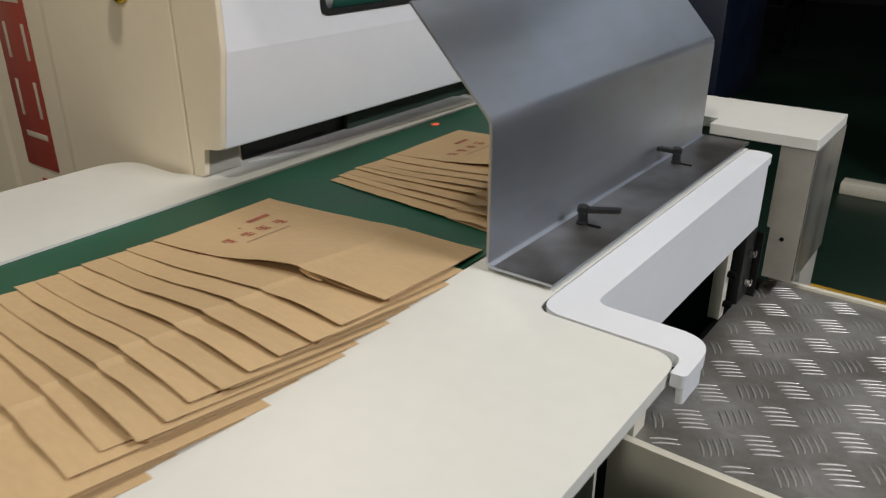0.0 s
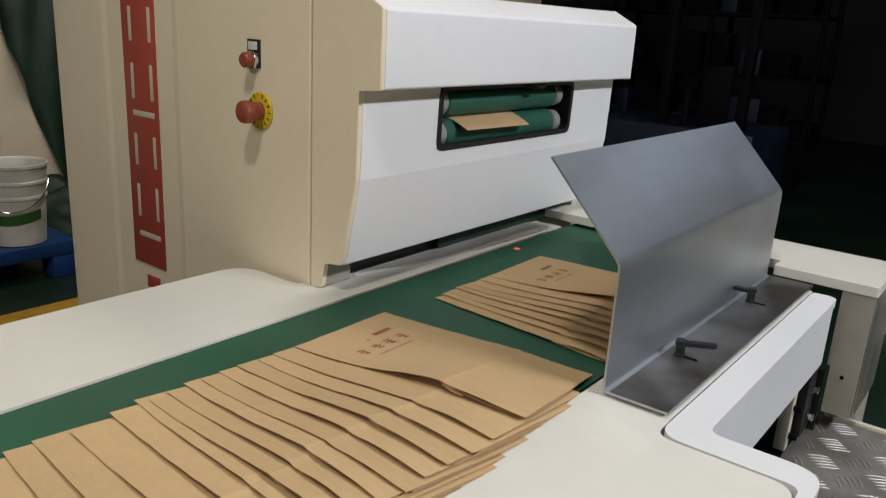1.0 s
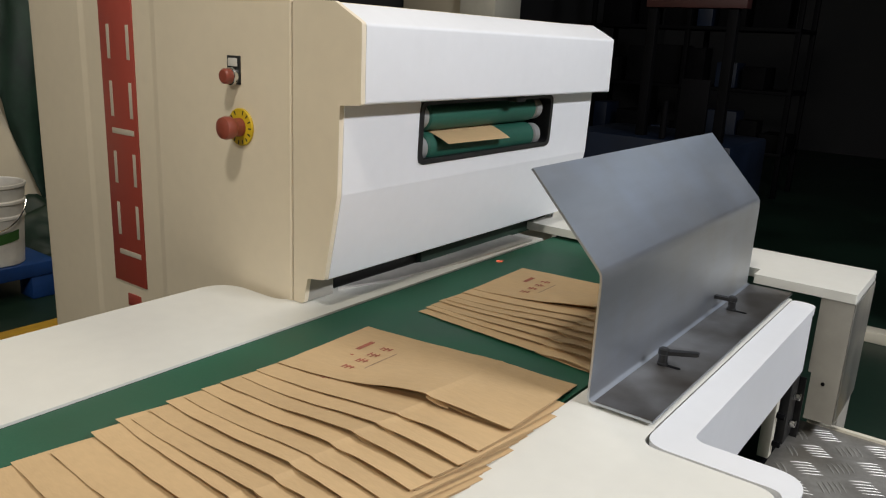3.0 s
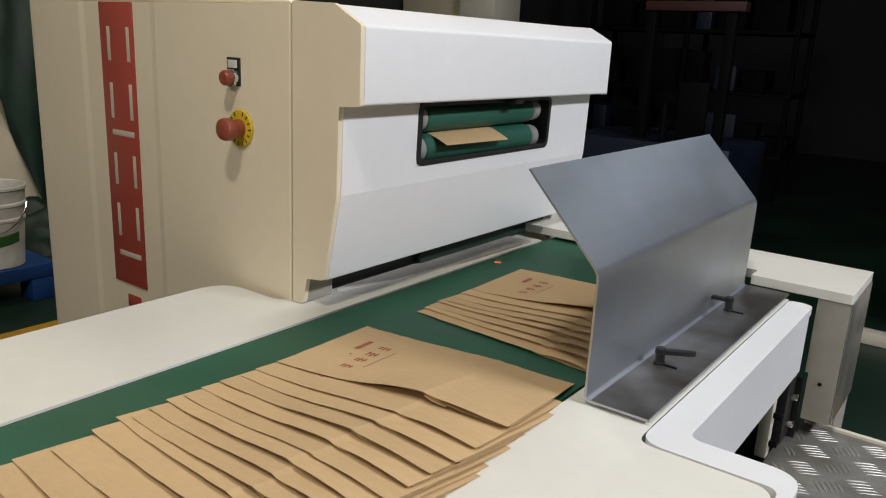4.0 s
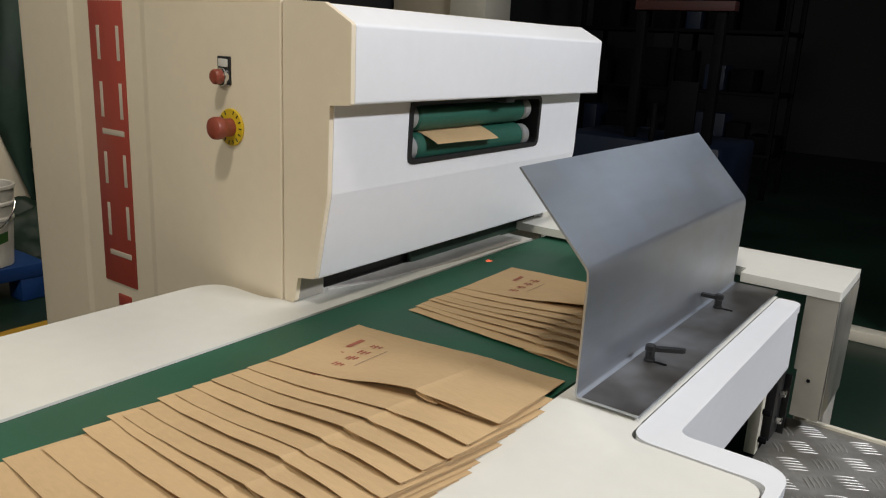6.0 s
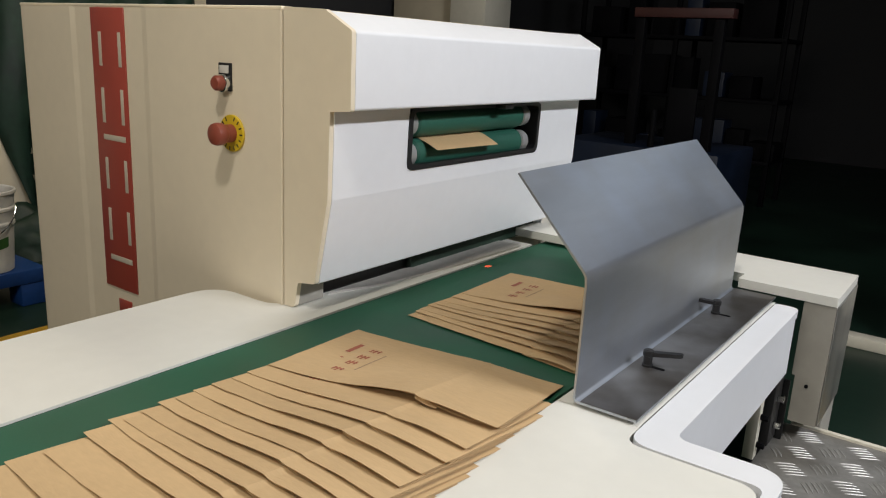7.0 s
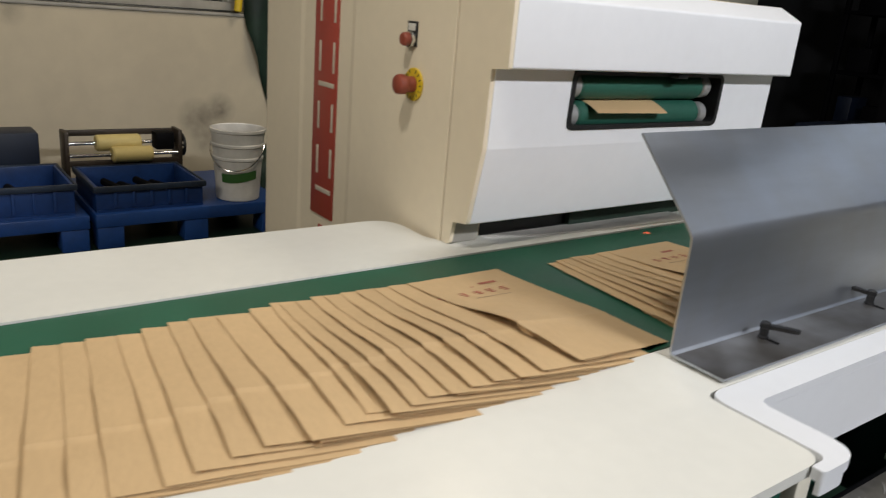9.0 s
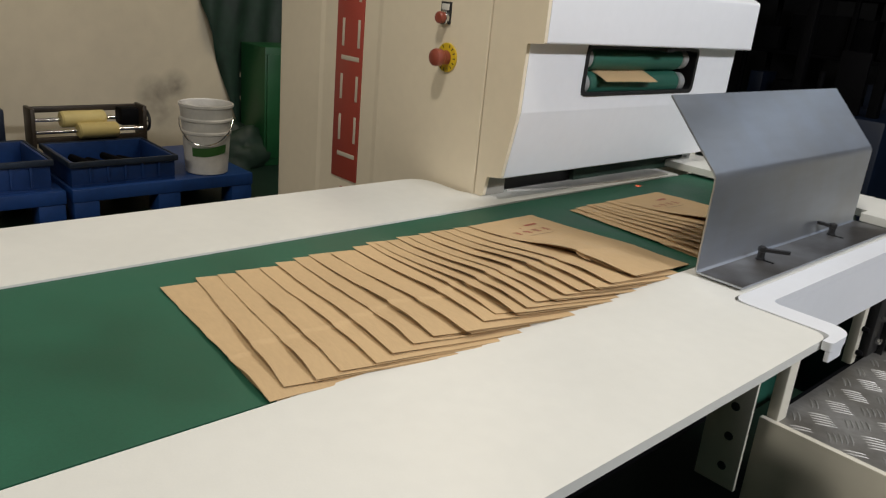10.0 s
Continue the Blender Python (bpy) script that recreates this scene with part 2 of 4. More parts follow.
def tube(bm, pts, r, seg=8):
    """A bent wire through points."""
    rings = []
    for i, p in enumerate(pts):
        a, c = Vector(pts[max(0, i - 1)]), Vector(pts[min(len(pts) - 1, i + 1)])
        q = (c - a).to_track_quat("Z", "Y")
        rings.append([bm.verts.new(Vector(p) + q @ Vector((r * math.cos(2 * math.pi * k / seg), r * math.sin(2 * math.pi * k / seg), 0)))
                      for k in range(seg)])
    for a, b in zip(rings, rings[1:]):
        for i in range(seg):
            bm.faces.new((a[i], a[(i + 1) % seg], b[(i + 1) % seg], b[i]))
    bm.faces.new(rings[0][::-1])
    bm.faces.new(rings[-1])
    return bm


def mesh(name, bm, material, smooth=35):
    bmesh.ops.recalc_face_normals(bm, faces=list(bm.faces))
    me = bpy.data.meshes.new(name)
    bm.to_mesh(me)
    bm.free()
    me.materials.append(material)
    if smooth:
        for p in me.polygons:
            p.use_smooth = True
        me.set_sharp_from_angle(angle=radians(smooth))
    return me


def part(name, bm, material, parent, label="", smooth=35):
    ob = new(name, mesh(name, bm, material, smooth))
    ob.parent = parent
    if label:
        tagged(ob, label)
    return ob


def thing(name, label, category, at=(0, 0, 0), group="", kind=""):
    ob = new(name)
    ob.location = at
    ob.empty_display_size = 0.05
    return tagged(ob, label, category, group, kind)


def solid(name, bm, material, label, category, group="", kind="", smooth=35):
    return tagged(new(name, mesh(name, bm, material, smooth)), label, category, group, kind)


B = bmesh.new

# ---- the hall ----
TABLE = 0.73
solid("floor", box(B(), -3.9, 6, -6, 10, -0.1, 0), M_FLOOR, "dark green painted factory floor with a dull gloss", "floor", kind="structure")
solid("floor_line_west", box(B(), -2.60, -2.50, -6, 10, 0, 0.002), M_LINE, "worn yellow painted line on the floor", "floor marking", kind="structure")
solid("floor_line_north", box(B(), 0.04, 6, 1.725, 1.795, 0, 0.002), M_LINE, "worn yellow painted line on the floor", "floor marking", kind="structure")
b = B()
box(b, -4.1, -3.9, -6, 2.4, -0.1, 0.985)
box(b, -4.1, -3.9, -6, 2.4, 2.1, 4.6)
box(b, -4.1, -3.9, -6, -3.35, 0.985, 2.1)
box(b, -4.1, -3.9, 0.95, 2.4, 0.985, 2.1)
solid("wall_west", b, M_WALL, "cream plastered wall, scuffed low down", "wall", kind="structure")
# Same wall as wall_west, coloured near-black where the hall is unlit.
solid("wall_west_far", box(B(), -4.1, -3.9, 2.4, 10, -0.1, 4.6), M_SHADEWALL, "stretch of side wall coloured near-black for the unlit hall", "wall", kind="structure")
solid("wall_north", box(B(), -4.1, 6.2, 10, 10.2, -0.1, 4.6), M_SHADEWALL, "far wall of the hall, its shade put into the colour", "wall", kind="structure")
solid("wall_south", box(B(), -4.1, 6.2, -6.2, -6, -0.1, 4.6), M_SHADEWALL, "unseen rear wall closing the hall, coloured near-black for shade", "wall", kind="structure")
solid("wall_east", box(B(), 6, 6.2, -6, 10, -0.1, 4.6), M_SHADEWALL, "unseen side wall closing the hall, coloured near-black for shade", "wall", kind="structure")
solid("ceiling", box(B(), -4.1, 6.2, -6.2, 10.2, 4.6, 4.7), M_SHADEWALL, "unseen ceiling closing the hall, coloured near-black for shade", "ceiling", kind="structure")

# window in the west wall
win = thing("window_1", "wide window with dull aluminium sliding frames", "window", (-4.0, -1.2, 0.985), kind="structure")
part("window_sill", box(B(), -0.12, 0.112, -2.15, 2.15, 0.0, 0.018, 0.004), M_GREYSHADE, win, "dull window sill")
f = B()
box(f, -0.04, 0.06, -2.15, 2.15, 0.03, 0.075, 0.004)
box(f, -0.04, 0.06, -2.15, 2.15, 1.06, 1.115, 0.004)
for yy in (-2.12, -1.06, 0.0, 1.06, 2.10):
    box(f, -0.03, 0.055, yy - 0.03, yy + 0.03, 0.075, 1.06, 0.004)
part("window_frame", f, M_GREYSHADE, win)
for yy in (-1.59, -0.53, 0.53, 1.58):
    part("pane", box(B(), 0.0, 0.006, yy - 0.49, yy + 0.49, 0.08, 1.055), M_GLASS, win).visible_shadow = False
backdrop = solid("backdrop", box(B(), -4.9, -4.85, -4, 3, 0, 4), mat("grey_screen", (0.10, 0.097, 0.09), 0.9, stain=0.2), "dull grey wall beyond the window", "backdrop", kind="structure")

# ---- paper bag machine: cabinet, hood, rollers, controls ----
machine = thing("bag_making_machine", "beige and white paper bag machine with a roller outlet", "machine", (-0.95, 0.45, 0))
MX, MY = -0.95, 0.45


def mpart(name, bm, material, parent=None, label="", smooth=35):
    if parent is None:
        bmesh.ops.translate(bm, verts=bm.verts, vec=(-MX, -MY, 0))
        return part(name, bm, material, machine, label, smooth)
    bmesh.ops.translate(bm, verts=bm.verts, vec=(-MX, -MY, 0))
    return part(name, bm, material, parent, label, smooth)


plan = rounded([(-1.375, 0.006), (-1.165, 0.006), (-1.15, 0.010), (-0.925, 0.010), (-0.905, 0.006), (-0.548, 0.006), (-0.548, 0.90), (-1.375, 0.90)],
               [0.022, 0.004, 0.004, 0.004, 0.004, 0.004, 0.02, 0.02])
b = B()
prism(b, plan, "z", 0.06, 1.208)
mpart("cabinet_body", b, M_BEIGE, label="beige enamelled cabinet with a shallow vertical channel")
mpart("cabinet_plinth", box(B(), -1.35, -0.57, 0.04, 0.88, 0.0, 0.06), M_DARK)
mpart("cabinet_lid", box(B(), -1.372, -0.551, 0.009, 0.897, 1.208, 1.214, 0.0025), M_BEIGE)
stripe = mpart("red_stripe", box(B(), -1.092, -0.980, 0.0068, 0.0105, 0.647, 1.207, 0.001), M_RED, label="red vertical stripe with pale bars")
for zc, h_, pair in ((1.130, 0.032, True), (1.022, 0.034, True), (0.960, 0.0055, False), (0.887, 0.032, True), (0.782, 0.034, True), (0.712, 0.0055, False)):
    for xa, xb in ((-1.067, -1.057), (-1.001, -0.991)) if pair else ((-1.067, -0.991),):
        mpart("stripe_bar", box(B(), xa, xb, 0.0060, 0.0069, zc - h_, zc + h_, 0.0003), M_LETTER, stripe, "pale bar on the red stripe")
mpart("red_mark", box(B(), -1.05, -1.005, 0.0072, 0.0105, 0.598, 0.624, 0.001), M_RED, label="small red bar on the beige panel")

# hood
HY0, HY1 = 0.017, 0.831
top = rounded([(-0.550, 1.0625), (-0.550, 1.211), (-0.457, 1.208), (-0.403, 1.180), (-0.403, 1.066), (-0.445, 1.0625)], [0, 0.004, 0.008, 0.008, 0.005, 0.003])
b = B()
prism(b, [(x + 0.0022, z) for x, z in top], "y", HY0, HY1)
mpart("hood_top", b, M_HOOD, label="white sheet-metal hood top with a sloped edge")
low = rounded([(-0.444, 1.0625), (-0.4475, 0.924), (-0.4745, 0.781), (-0.550, 0.774), (-0.550, 0.789), (-0.487, 0.794), (-0.462, 0.926), (-0.459, 1.0625)],
              [0, 0.010, 0.006, 0, 0, 0.004, 0.008, 0])
SY0, SY1 = 0.200, 0.648
mid = rounded([(-0.4467, 0.957), (-0.4475, 0.924), (-0.4745, 0.781), (-0.550, 0.774), (-0.550, 0.789), (-0.487, 0.794), (-0.462, 0.926), (-0.4612, 0.957)],
              [0, 0.010, 0.006, 0, 0, 0.004, 0.008, 0])
for shape, ya, yb in ((low, HY0, SY0), (mid, SY0, SY1), (low, SY1, HY1)):
    b = B()
    prism(b, [(x + 0.0018, z) for x, z in shape], "y", ya, yb)
    mpart("hood_front", b, M_HOOD, label="white hood front beside the roller slot")
side = rounded([(-0.5443, 0.7308), (-0.5443, 1.213), (-0.456, 1.210), (-0.401, 1.181), (-0.401, 1.065), (-0.443, 1.0615), (-0.4465, 0.924), (-0.4735, 0.782), (-0.512, 0.777), (-0.520, 0.7308)],
               [0.002, 0.004, 0.008, 0.006, 0.004, 0.002, 0.008, 0.006, 0.006, 0.010])
b = B()
prism(b, [(x - 0.0006, z) for x, z in side], "y", 0.0078, 0.0165)
mpart("hood_end", b, M_BEIGE, label="beige hood end plate")
b = B()
prism(b, side, "y", HY1, HY1 + 0.004)
mpart("hood_end", b, M_HOOD)
# slot frame: a rounded ring
outer = rounded([(SY0 - 0.002, 0.953), (SY1 + 0.003, 0.953), (SY1 + 0.003, 1.0615), (SY0 - 0.002, 1.0615)], 0.018, 6)
inner = rounded([(SY0 + 0.008, 0.962), (SY1 - 0.007, 0.962), (SY1 - 0.007, 1.055), (SY0 + 0.008, 1.055)], 0.014, 6)
b = B()
k = len(outer)
vo0 = [b.verts.new((-0.4395 - (1.06 - z) * 0.03, y, z)) for y, z in outer]
vi0 = [b.verts.new((-0.4395 - (1.06 - z) * 0.03, y, z)) for y, z in inner]
vi1 = [b.verts.new((-0.482, y, z)) for y, z in inner]
vo1 = [b.verts.new((-0.482, y, z)) for y, z in outer]
for i in range(k):
    j = (i + 1) % k
    b.faces.new((vo0[i], vo0[j], vi0[j], vi0[i]))
    b.faces.new((vi0[i], vi0[j], vi1[j], vi1[i]))
    b.faces.new((vo1[i], vo1[j], vo0[j], vo0[i]))
    b.faces.new((vi1[i], vi1[j], vo1[j], vo1[i]))
mpart("slot_frame", b, M_BLACK, label="black rubber edging round the slot")
# Near-black sheet over the beige cabinet side, in place of the cavity's shade.
mpart("slot_back", box(B(), -0.5478, -0.5455, 0.02, 0.830, 0.795, 1.0620), M_DARK, label="near-black sheet standing for the shade behind the rollers")
for z, x, r in ((1.033, -0.4745, 0.0270), (0.978, -0.4745, 0.0265)):
    roll = mpart("feed_roller", rod(B(), (x, 0.234, z), (x, 0.596, z), r, 28), M_ROLLER, label="green rubber feed roller")
    for y0, y1 in ((0.209, 0.233), (0.597, 0.621)):
        mpart("roller_end", rod(B(), (x + 0.004, y0, z), (x + 0.004, y1, z), r * 0.86, 18), M_ROLLEREND, roll, "bright steel roller end")
# Block coloured darker to stand for the shade under the hood.
mpart("hood_plinth", box(B(), -0.5475, -0.524, 0.0125, 0.080, 0.7305, 0.773, 0.003), M_GREYSHADE, label="cream block under the hood, shade put into its colour")
# The gap is shallow, so a black strip stands for its shade.
mpart("seam_strip", box(B(), -0.5477, -0.5446, 0.0115, 0.0135, 0.7315, 1.2100), M_BLACK, label="black strip for the shade in the seam by the hood")
# Black strip put in for the shade of the gap; hides the beige side.
mpart("gap_seal", box(B(), -0.5478, -0.5450, 0.101, 0.86, 0.7302, 0.7735), M_BLACK, label="black strip standing for the shade in the gap under the hood")
mpart("gap_strip", box(B(), -0.5448, -0.5300, 0.330, 0.82, 0.7305, 0.768, 0.002), M_TARP, label="dark green strip under the hood")
mpart("rear_housing", box(B(), -0.620, -0.550, 0.902, 0.93, 0.0, 0.9, 0.003), M_CREAM)
mpart("photo_eye", box(B(), -0.436, -0.412, 0.460, 0.490, 1.054, 1.0635, 0.002), M_BLACK, label="small black photo-eye under the hood edge")

# emergency stop and push button
est = mpart("emergency_stop", lathe(B(), (-0.668, 0.0055, 1.007), (0, -1, 0), [(0, 0.031), (0.003, 0.031), (0.004, 0.030)], 36), M_YELLOW, label="yellow emergency stop disc")
b = B()
lathe(b, (-0.668, 0.002, 1.007), (0, -1, 0), [(0, 0.0155), (0.015, 0.0150), (0.017, 0.0165), (0.020, 0.0185), (0.030, 0.0190), (0.035, 0.0175), (0.038, 0.012), (0.039, 0.004)], 28)
mpart("stop_button", b, M_BUTTON, est, "dull red mushroom push button")
for i in range(14):
    a = radians(20 + i * 24)
    b = box(B(), -0.0012, 0.0012, -0.0004, 0.0, -0.0035, 0.0035)
    bmesh.ops.rotate(b, verts=b.verts, cent=(0, 0, 0), matrix=Euler((0, a, 0)).to_matrix())
    bmesh.ops.translate(b, verts=b.verts, vec=(-0.668 + 0.0255 * math.sin(a), 0.0016, 1.007 + 0.0255 * math.cos(a)))
    mpart("stop_mark", b, M_BLACK, est)
pb = mpart("push_button", box(B(), -0.698, -0.667, 0.002, 0.0065, 1.076, 1.122, 0.001), M_BLACK, label="black push button plate with a label window")
mpart("label_window", box(B(), -0.694, -0.671, 0.0005, 0.0022, 1.105, 1.118, 0.0005), M_PALE, pb, "pale label window")
mpart("button_collar", lathe(B(), (-0.6825, 0.002, 1.089), (0, -1, 0), [(0, 0.0145), (0.007, 0.0145), (0.008, 0.013)], 24), M_CHROME, pb, "bright button collar")
mpart("button_cap", lathe(B(), (-0.6825, -0.005, 1.089), (0, -1, 0), [(0, 0.0125), (0.011, 0.0125), (0.014, 0.010), (0.0148, 0.003)], 24), M_BUTTON, pb, "dull red button cap")

# ---- conveyor table ----
conv = thing("delivery_conveyor", "white delivery table with a green belt running along the bag machine", "conveyor")
plan = rounded([(-0.709, -1.75), (-0.4635, -1.75), (-0.4635, 0.70), (-0.549, 0.70), (-0.549, -0.006), (-0.709, -0.006)], [0.02, 0, 0, 0, 0.045, 0.06], 8)
b = B()
prism(b, plan, "z", TABLE - 0.014, TABLE)
part("far_tabletop", b, M_TABLE, conv, "warm white enamelled tabletop with a rounded corner")
b = B()
prism(b, [(-0.535, 0.102), (-0.500, 0.21), (-0.478, 0.41), (-0.470, 0.66), (-0.535, 0.66)], "z", TABLE, TABLE + 0.004)
part("guide_plate", b, M_PLATE, conv, "bare steel guide plate")
plan = rounded([(-0.0195, -1.75), (0.258, -1.75), (0.2475, -0.0492), (0.0925, -0.0492), (0.0925, -0.003), (-0.0195, -0.003)],
               [0, 0.02, 0.030, 0.024, 0, 0], 8)
b = B()
prism(b, plan, "z", TABLE - 0.014, TABLE)
part("near_tabletop", b, M_TABLE, conv, "warm white enamelled tabletop with a rounded corner")
part("rear_tabletop", box(B(), -0.0195, 0.0915, -0.0025, 0.655, TABLE - 0.014, TABLE), M_TABLE, conv)
bel = B()
prof = rounded([(-1.74, 0.727), (0.79, 0.727), (0.79, 0.66), (-1.74, 0.66)], 0.03, 8)
prism(bel, prof, "x", -0.461, -0.0265)
part("belt", bel, M_BELT, conv, "green PVC conveyor belt, faintly worn along the middle")
part("bed_rail", box(B(), -0.0225, -0.0200, -1.74, 0.70, 0.64, 0.7155), M_DARK, conv)
part("bed_rail", box(B(), -0.4632, -0.4612, -1.74, 0.70, 0.64, 0.7265), M_DARK, conv)
# side cover: flat top, rounded tip, drop face
strip = rounded([(0.0945, 0.646), (0.0945, -0.047), (0.2495, -0.047), (0.2495, -0.080), (0.2640, -0.080), (0.2640, -0.002), (0.1370, -0.002), (0.1370, 0.646)],
                [0.012, 0.030, 0.030, 0.002, 0.010, 0.040, 0.018, 0.032], 8)
b = B()
prism(b, strip, "z", TABLE - 0.012, TABLE + 0.0015)
# Black strips added below the seam so that it reads as shaded.
part("seam_liner", box(box(B(), 0.086, 0.100, -0.040, 0.640, TABLE - 0.020, TABLE - 0.0145), 0.086, 0.254, -0.060, -0.0402, TABLE - 0.020, TABLE - 0.0145), M_BLACK, conv, "black strip for the shade in the table seam")
cover = part("side_cover", b, M_COVER, conv, "white side cover with a rounded tip")
part("cover_face", box(B(), 0.1338, 0.1368, 0.010, 0.618, 0.612, TABLE - 0.0125), M_COVER, cover, "white drop face of the cover")
b = B()
prism(b, rounded([(0.142, -0.003), (0.226, -0.003), (0.2635, -0.024), (0.2635, -0.079), (0.2560, -0.079), (0.2560, -0.030), (0.222, -0.010), (0.142, -0.010)],
                 [0, 0.034, 0.030, 0.006, 0.002, 0.022, 0.03, 0], 8), "z", TABLE - 0.028, TABLE - 0.0125)
part("cover_lip", b, M_COVER, cover)
# end cover: shelf across the belt's end with a dropped leg
b = B()
prism(b, rounded([(-0.60, 0.735), (0.010, 0.735), (0.010, 0.690), (0.192, 0.690), (0.192, 0.905), (-0.60, 0.905)], 0.003), "z", 0.735, 0.753)
endc = part("end_cover", b, M_TABLE, conv, "cream sheet-metal cover across the belt's end")
b = B()
prism(b, rounded([(0.134, 0.7345), (0.191, 0.7345), (0.191, 0.490), (0.140, 0.490), (0.140, 0.585), (0.134, 0.585)], [0.002, 0.002, 0.003, 0.002, 0.001, 0.002], 4), "y", 0.693, 0.903)
part("cover_leg", b, M_GREYSHADE, endc, "cream drop leg, shade put into its colour, small screw")
part("leg_foot", box(B(), 0.141, 0.1905, 0.773, 0.900, 0.0, 0.4895, 0.003), M_GREYSHADE, endc)
part("side_plate", box(B(), 0.1916, 0.1940, 0.694, 0.902, 0.492, 0.7340, 0.0008), M_BRIGHT, endc, "brushed steel side plate")
part("screw", rod(B(), (0.163, 0.693, 0.568), (0.163, 0.690, 0.568), 0.0035, 12), M_DARK, endc)
part("end_panel", box(B(), -0.455, 0.111, 0.6600, 0.6640, 0.30, 0.7150), M_BLACK, conv, "black end panel under the table")
part("end_panel", box(B(), 0.112, 0.138, 0.6700, 0.6740, 0.30, 0.58), M_BLACK, conv)
# supports under the table
for y in (-1.5, 0.108):
    br = part("bracket", box(B(), 0.031, 0.111, y - 0.008, y, 0.316, 0.7155, 0.001), M_CREAM, conv, "cream bracket with three bolt holes")
    for z in (0.482, 0.420, 0.357):
        part("bolt_hole", lathe(B(), (0.080, y - 0.006, z), (0, -1, 0), [(0, 0.0085), (0.0025, 0.0085), (0.003, 0.0075)], 18), M_BLACK, br, "dark bolt hole")
    part("post", box(B(), 0.1135, 0.1350, y + 0.052, y + 0.09, 0.0, 0.7155, 0.002), M_CREAM, conv)
    part("post", box(B(), -0.520, -0.480, y - 0.008, y + 0.03, 0.0, 0.7155, 0.002), M_CREAM, conv)
part("inner_panel", box(B(), -0.030, -0.026, 0.300, 0.640, 0.300, 0.638), M_ROLLER, conv, "dark green inner panel under the table")
part("frame_beam", box(B(), -0.47, -0.034, -1.6, 0.6, 0.34, 0.40, 0.004), M_DARK, conv)
mb = part("mount_plate", box(B(), 0.096, 0.128, 0.600, 0.660, 0.465, 0.600, 0.002), M_BLACK, conv, "black mounting plate with bolts")
for z in (0.500, 0.555):
    part("bolt", rod(B(), (0.128, 0.630, z), (0.140, 0.630, z), 0.007, 6), M_CHROME, mb)
st = part("standoff", box(B(), 0.100, 0.120, 0.535, 0.557, 0.462, 0.7155, 0.001), M_CREAM, conv)
for z in (0.49, 0.545):
    part("bolt", rod(B(), (0.120, 0.546, z), (0.134, 0.546, z), 0.006, 6), M_DARK, st)

# ---- steel deflector ----
defl = thing("deflector_plate", "bent bare steel deflector plate clamped to the table by two levers", "deflector", (0.0, 0.33, TABLE))
line = [(0.088, 0.0045), (0.010, 0.0045), (0.0045, 0.006), (0.002, 0.011), (0.003, 0.160), (0.002, 0.170), (-0.002, 0.176), (-0.103, 0.284)]
off = []
T = 0.003
for i, p in enumerate(line):
    a, c = Vector(line[max(0, i - 1)]), Vector(line[min(len(line) - 1, i + 1)])
    d = (c - a).normalized()
    off.append((p[0] + d.y * T, p[1] - d.x * T))
b = B()
prism(b, line + off[::-1], "y", -0.334, 0.337)
part("bent_plate", b, M_STEEL, defl, "dull steel plate bent in two places", smooth=50)
part("base_flange", box(B(), 0.012, 0.0875, -0.333, 0.336, 0.0076, 0.0084), M_STEELWORN, defl, "smudged steel base flange")
for y, turn in ((-0.161, 17), (0.150, 203)):
    b = B()
    lathe(b, (0, 0, 0), (0, 0, 1), [(0, 0.008), (0.004, 0.008), (0.005, 0.0065), (0.020, 0.0065), (0.021, 0.008), (0.030, 0.0075), (0.032, 0.005)], 16)
    lever = part("clamp_lever", b, M_BLACK, defl, "black clamping lever")
    lever.matrix_local = pose(0.032, y, 0.0086, 0, 0, turn) @ Matrix.Diagonal((1.0, 1.0, 0.78, 1.0))
    h = B()
    prism(h, rounded([(0.0, -0.0055), (0.047, -0.0040), (0.047, 0.0040), (0.0, 0.0055)], 0.003, 4), "z", 0.0, 0.0075)
    for v in h.verts:
        v.co.z += 0.020 + v.co.x * 0.12
    bmesh.ops.bevel(h, geom=list(h.edges), offset=0.0012, segments=1, affect="EDGES")
    part("handle", h, M_BLACK, lever)
    sl = B()
    prism(sl, rounded([(0.030, y - 0.0035), (0.058, y - 0.0035), (0.058, y + 0.0035), (0.030, y + 0.0035)], 0.0039, 4), "z", 0.0085, 0.0090)
    part("slot", sl, M_DARK, defl, "dark adjusting slot")

# ---- chequered step ----
PX0, PX1, PY0, PY1, PZ = 0.108, 0.95, 0.144, 0.768, 0.455
step = thing("step_platform", "cream steel step with an aluminium five-bar tread plate", "platform", (0.53, 0.455, 0))
SX, SYY = 0.53, 0.455
part("tread_plate", box(B(), PX0 + 0.010 - SX, PX1 - 0.010 - SX, PY0 + 0.014 - SYY, PY1 - 0.012 - SYY, PZ - 0.006, PZ), M_TREAD, step, "worn aluminium tread plate")
part("front_skirt", box(B(), PX0 - SX, PX1 - SX, PY0 - SYY, PY0 + 0.0135 - SYY, 0.0, PZ + 0.006, 0.002), M_CREAM, step, "cream front skirt")
part("rear_skirt", box(B(), PX0 + 0.03 - SX, PX1 - SX, PY1 - 0.0115 - SYY, PY1 - SYY, 0.0, PZ + 0.006, 0.002), M_CREAM, step)
part("end_skirt", box(B(), PX1 - 0.0095 - SX, PX1 - SX, PY0 + 0.014 - SYY, PY1 - 0.012 - SYY, 0.0, PZ + 0.006, 0.002), M_CREAM, step)
part("inner_skirt", box(B(), PX0 - SX, PX0 + 0.0095 - SX, PY0 + 0.014 - SYY, PY1 - 0.012 - SYY, 0.30, PZ - 0.001, 0.002), M_DARK, step)
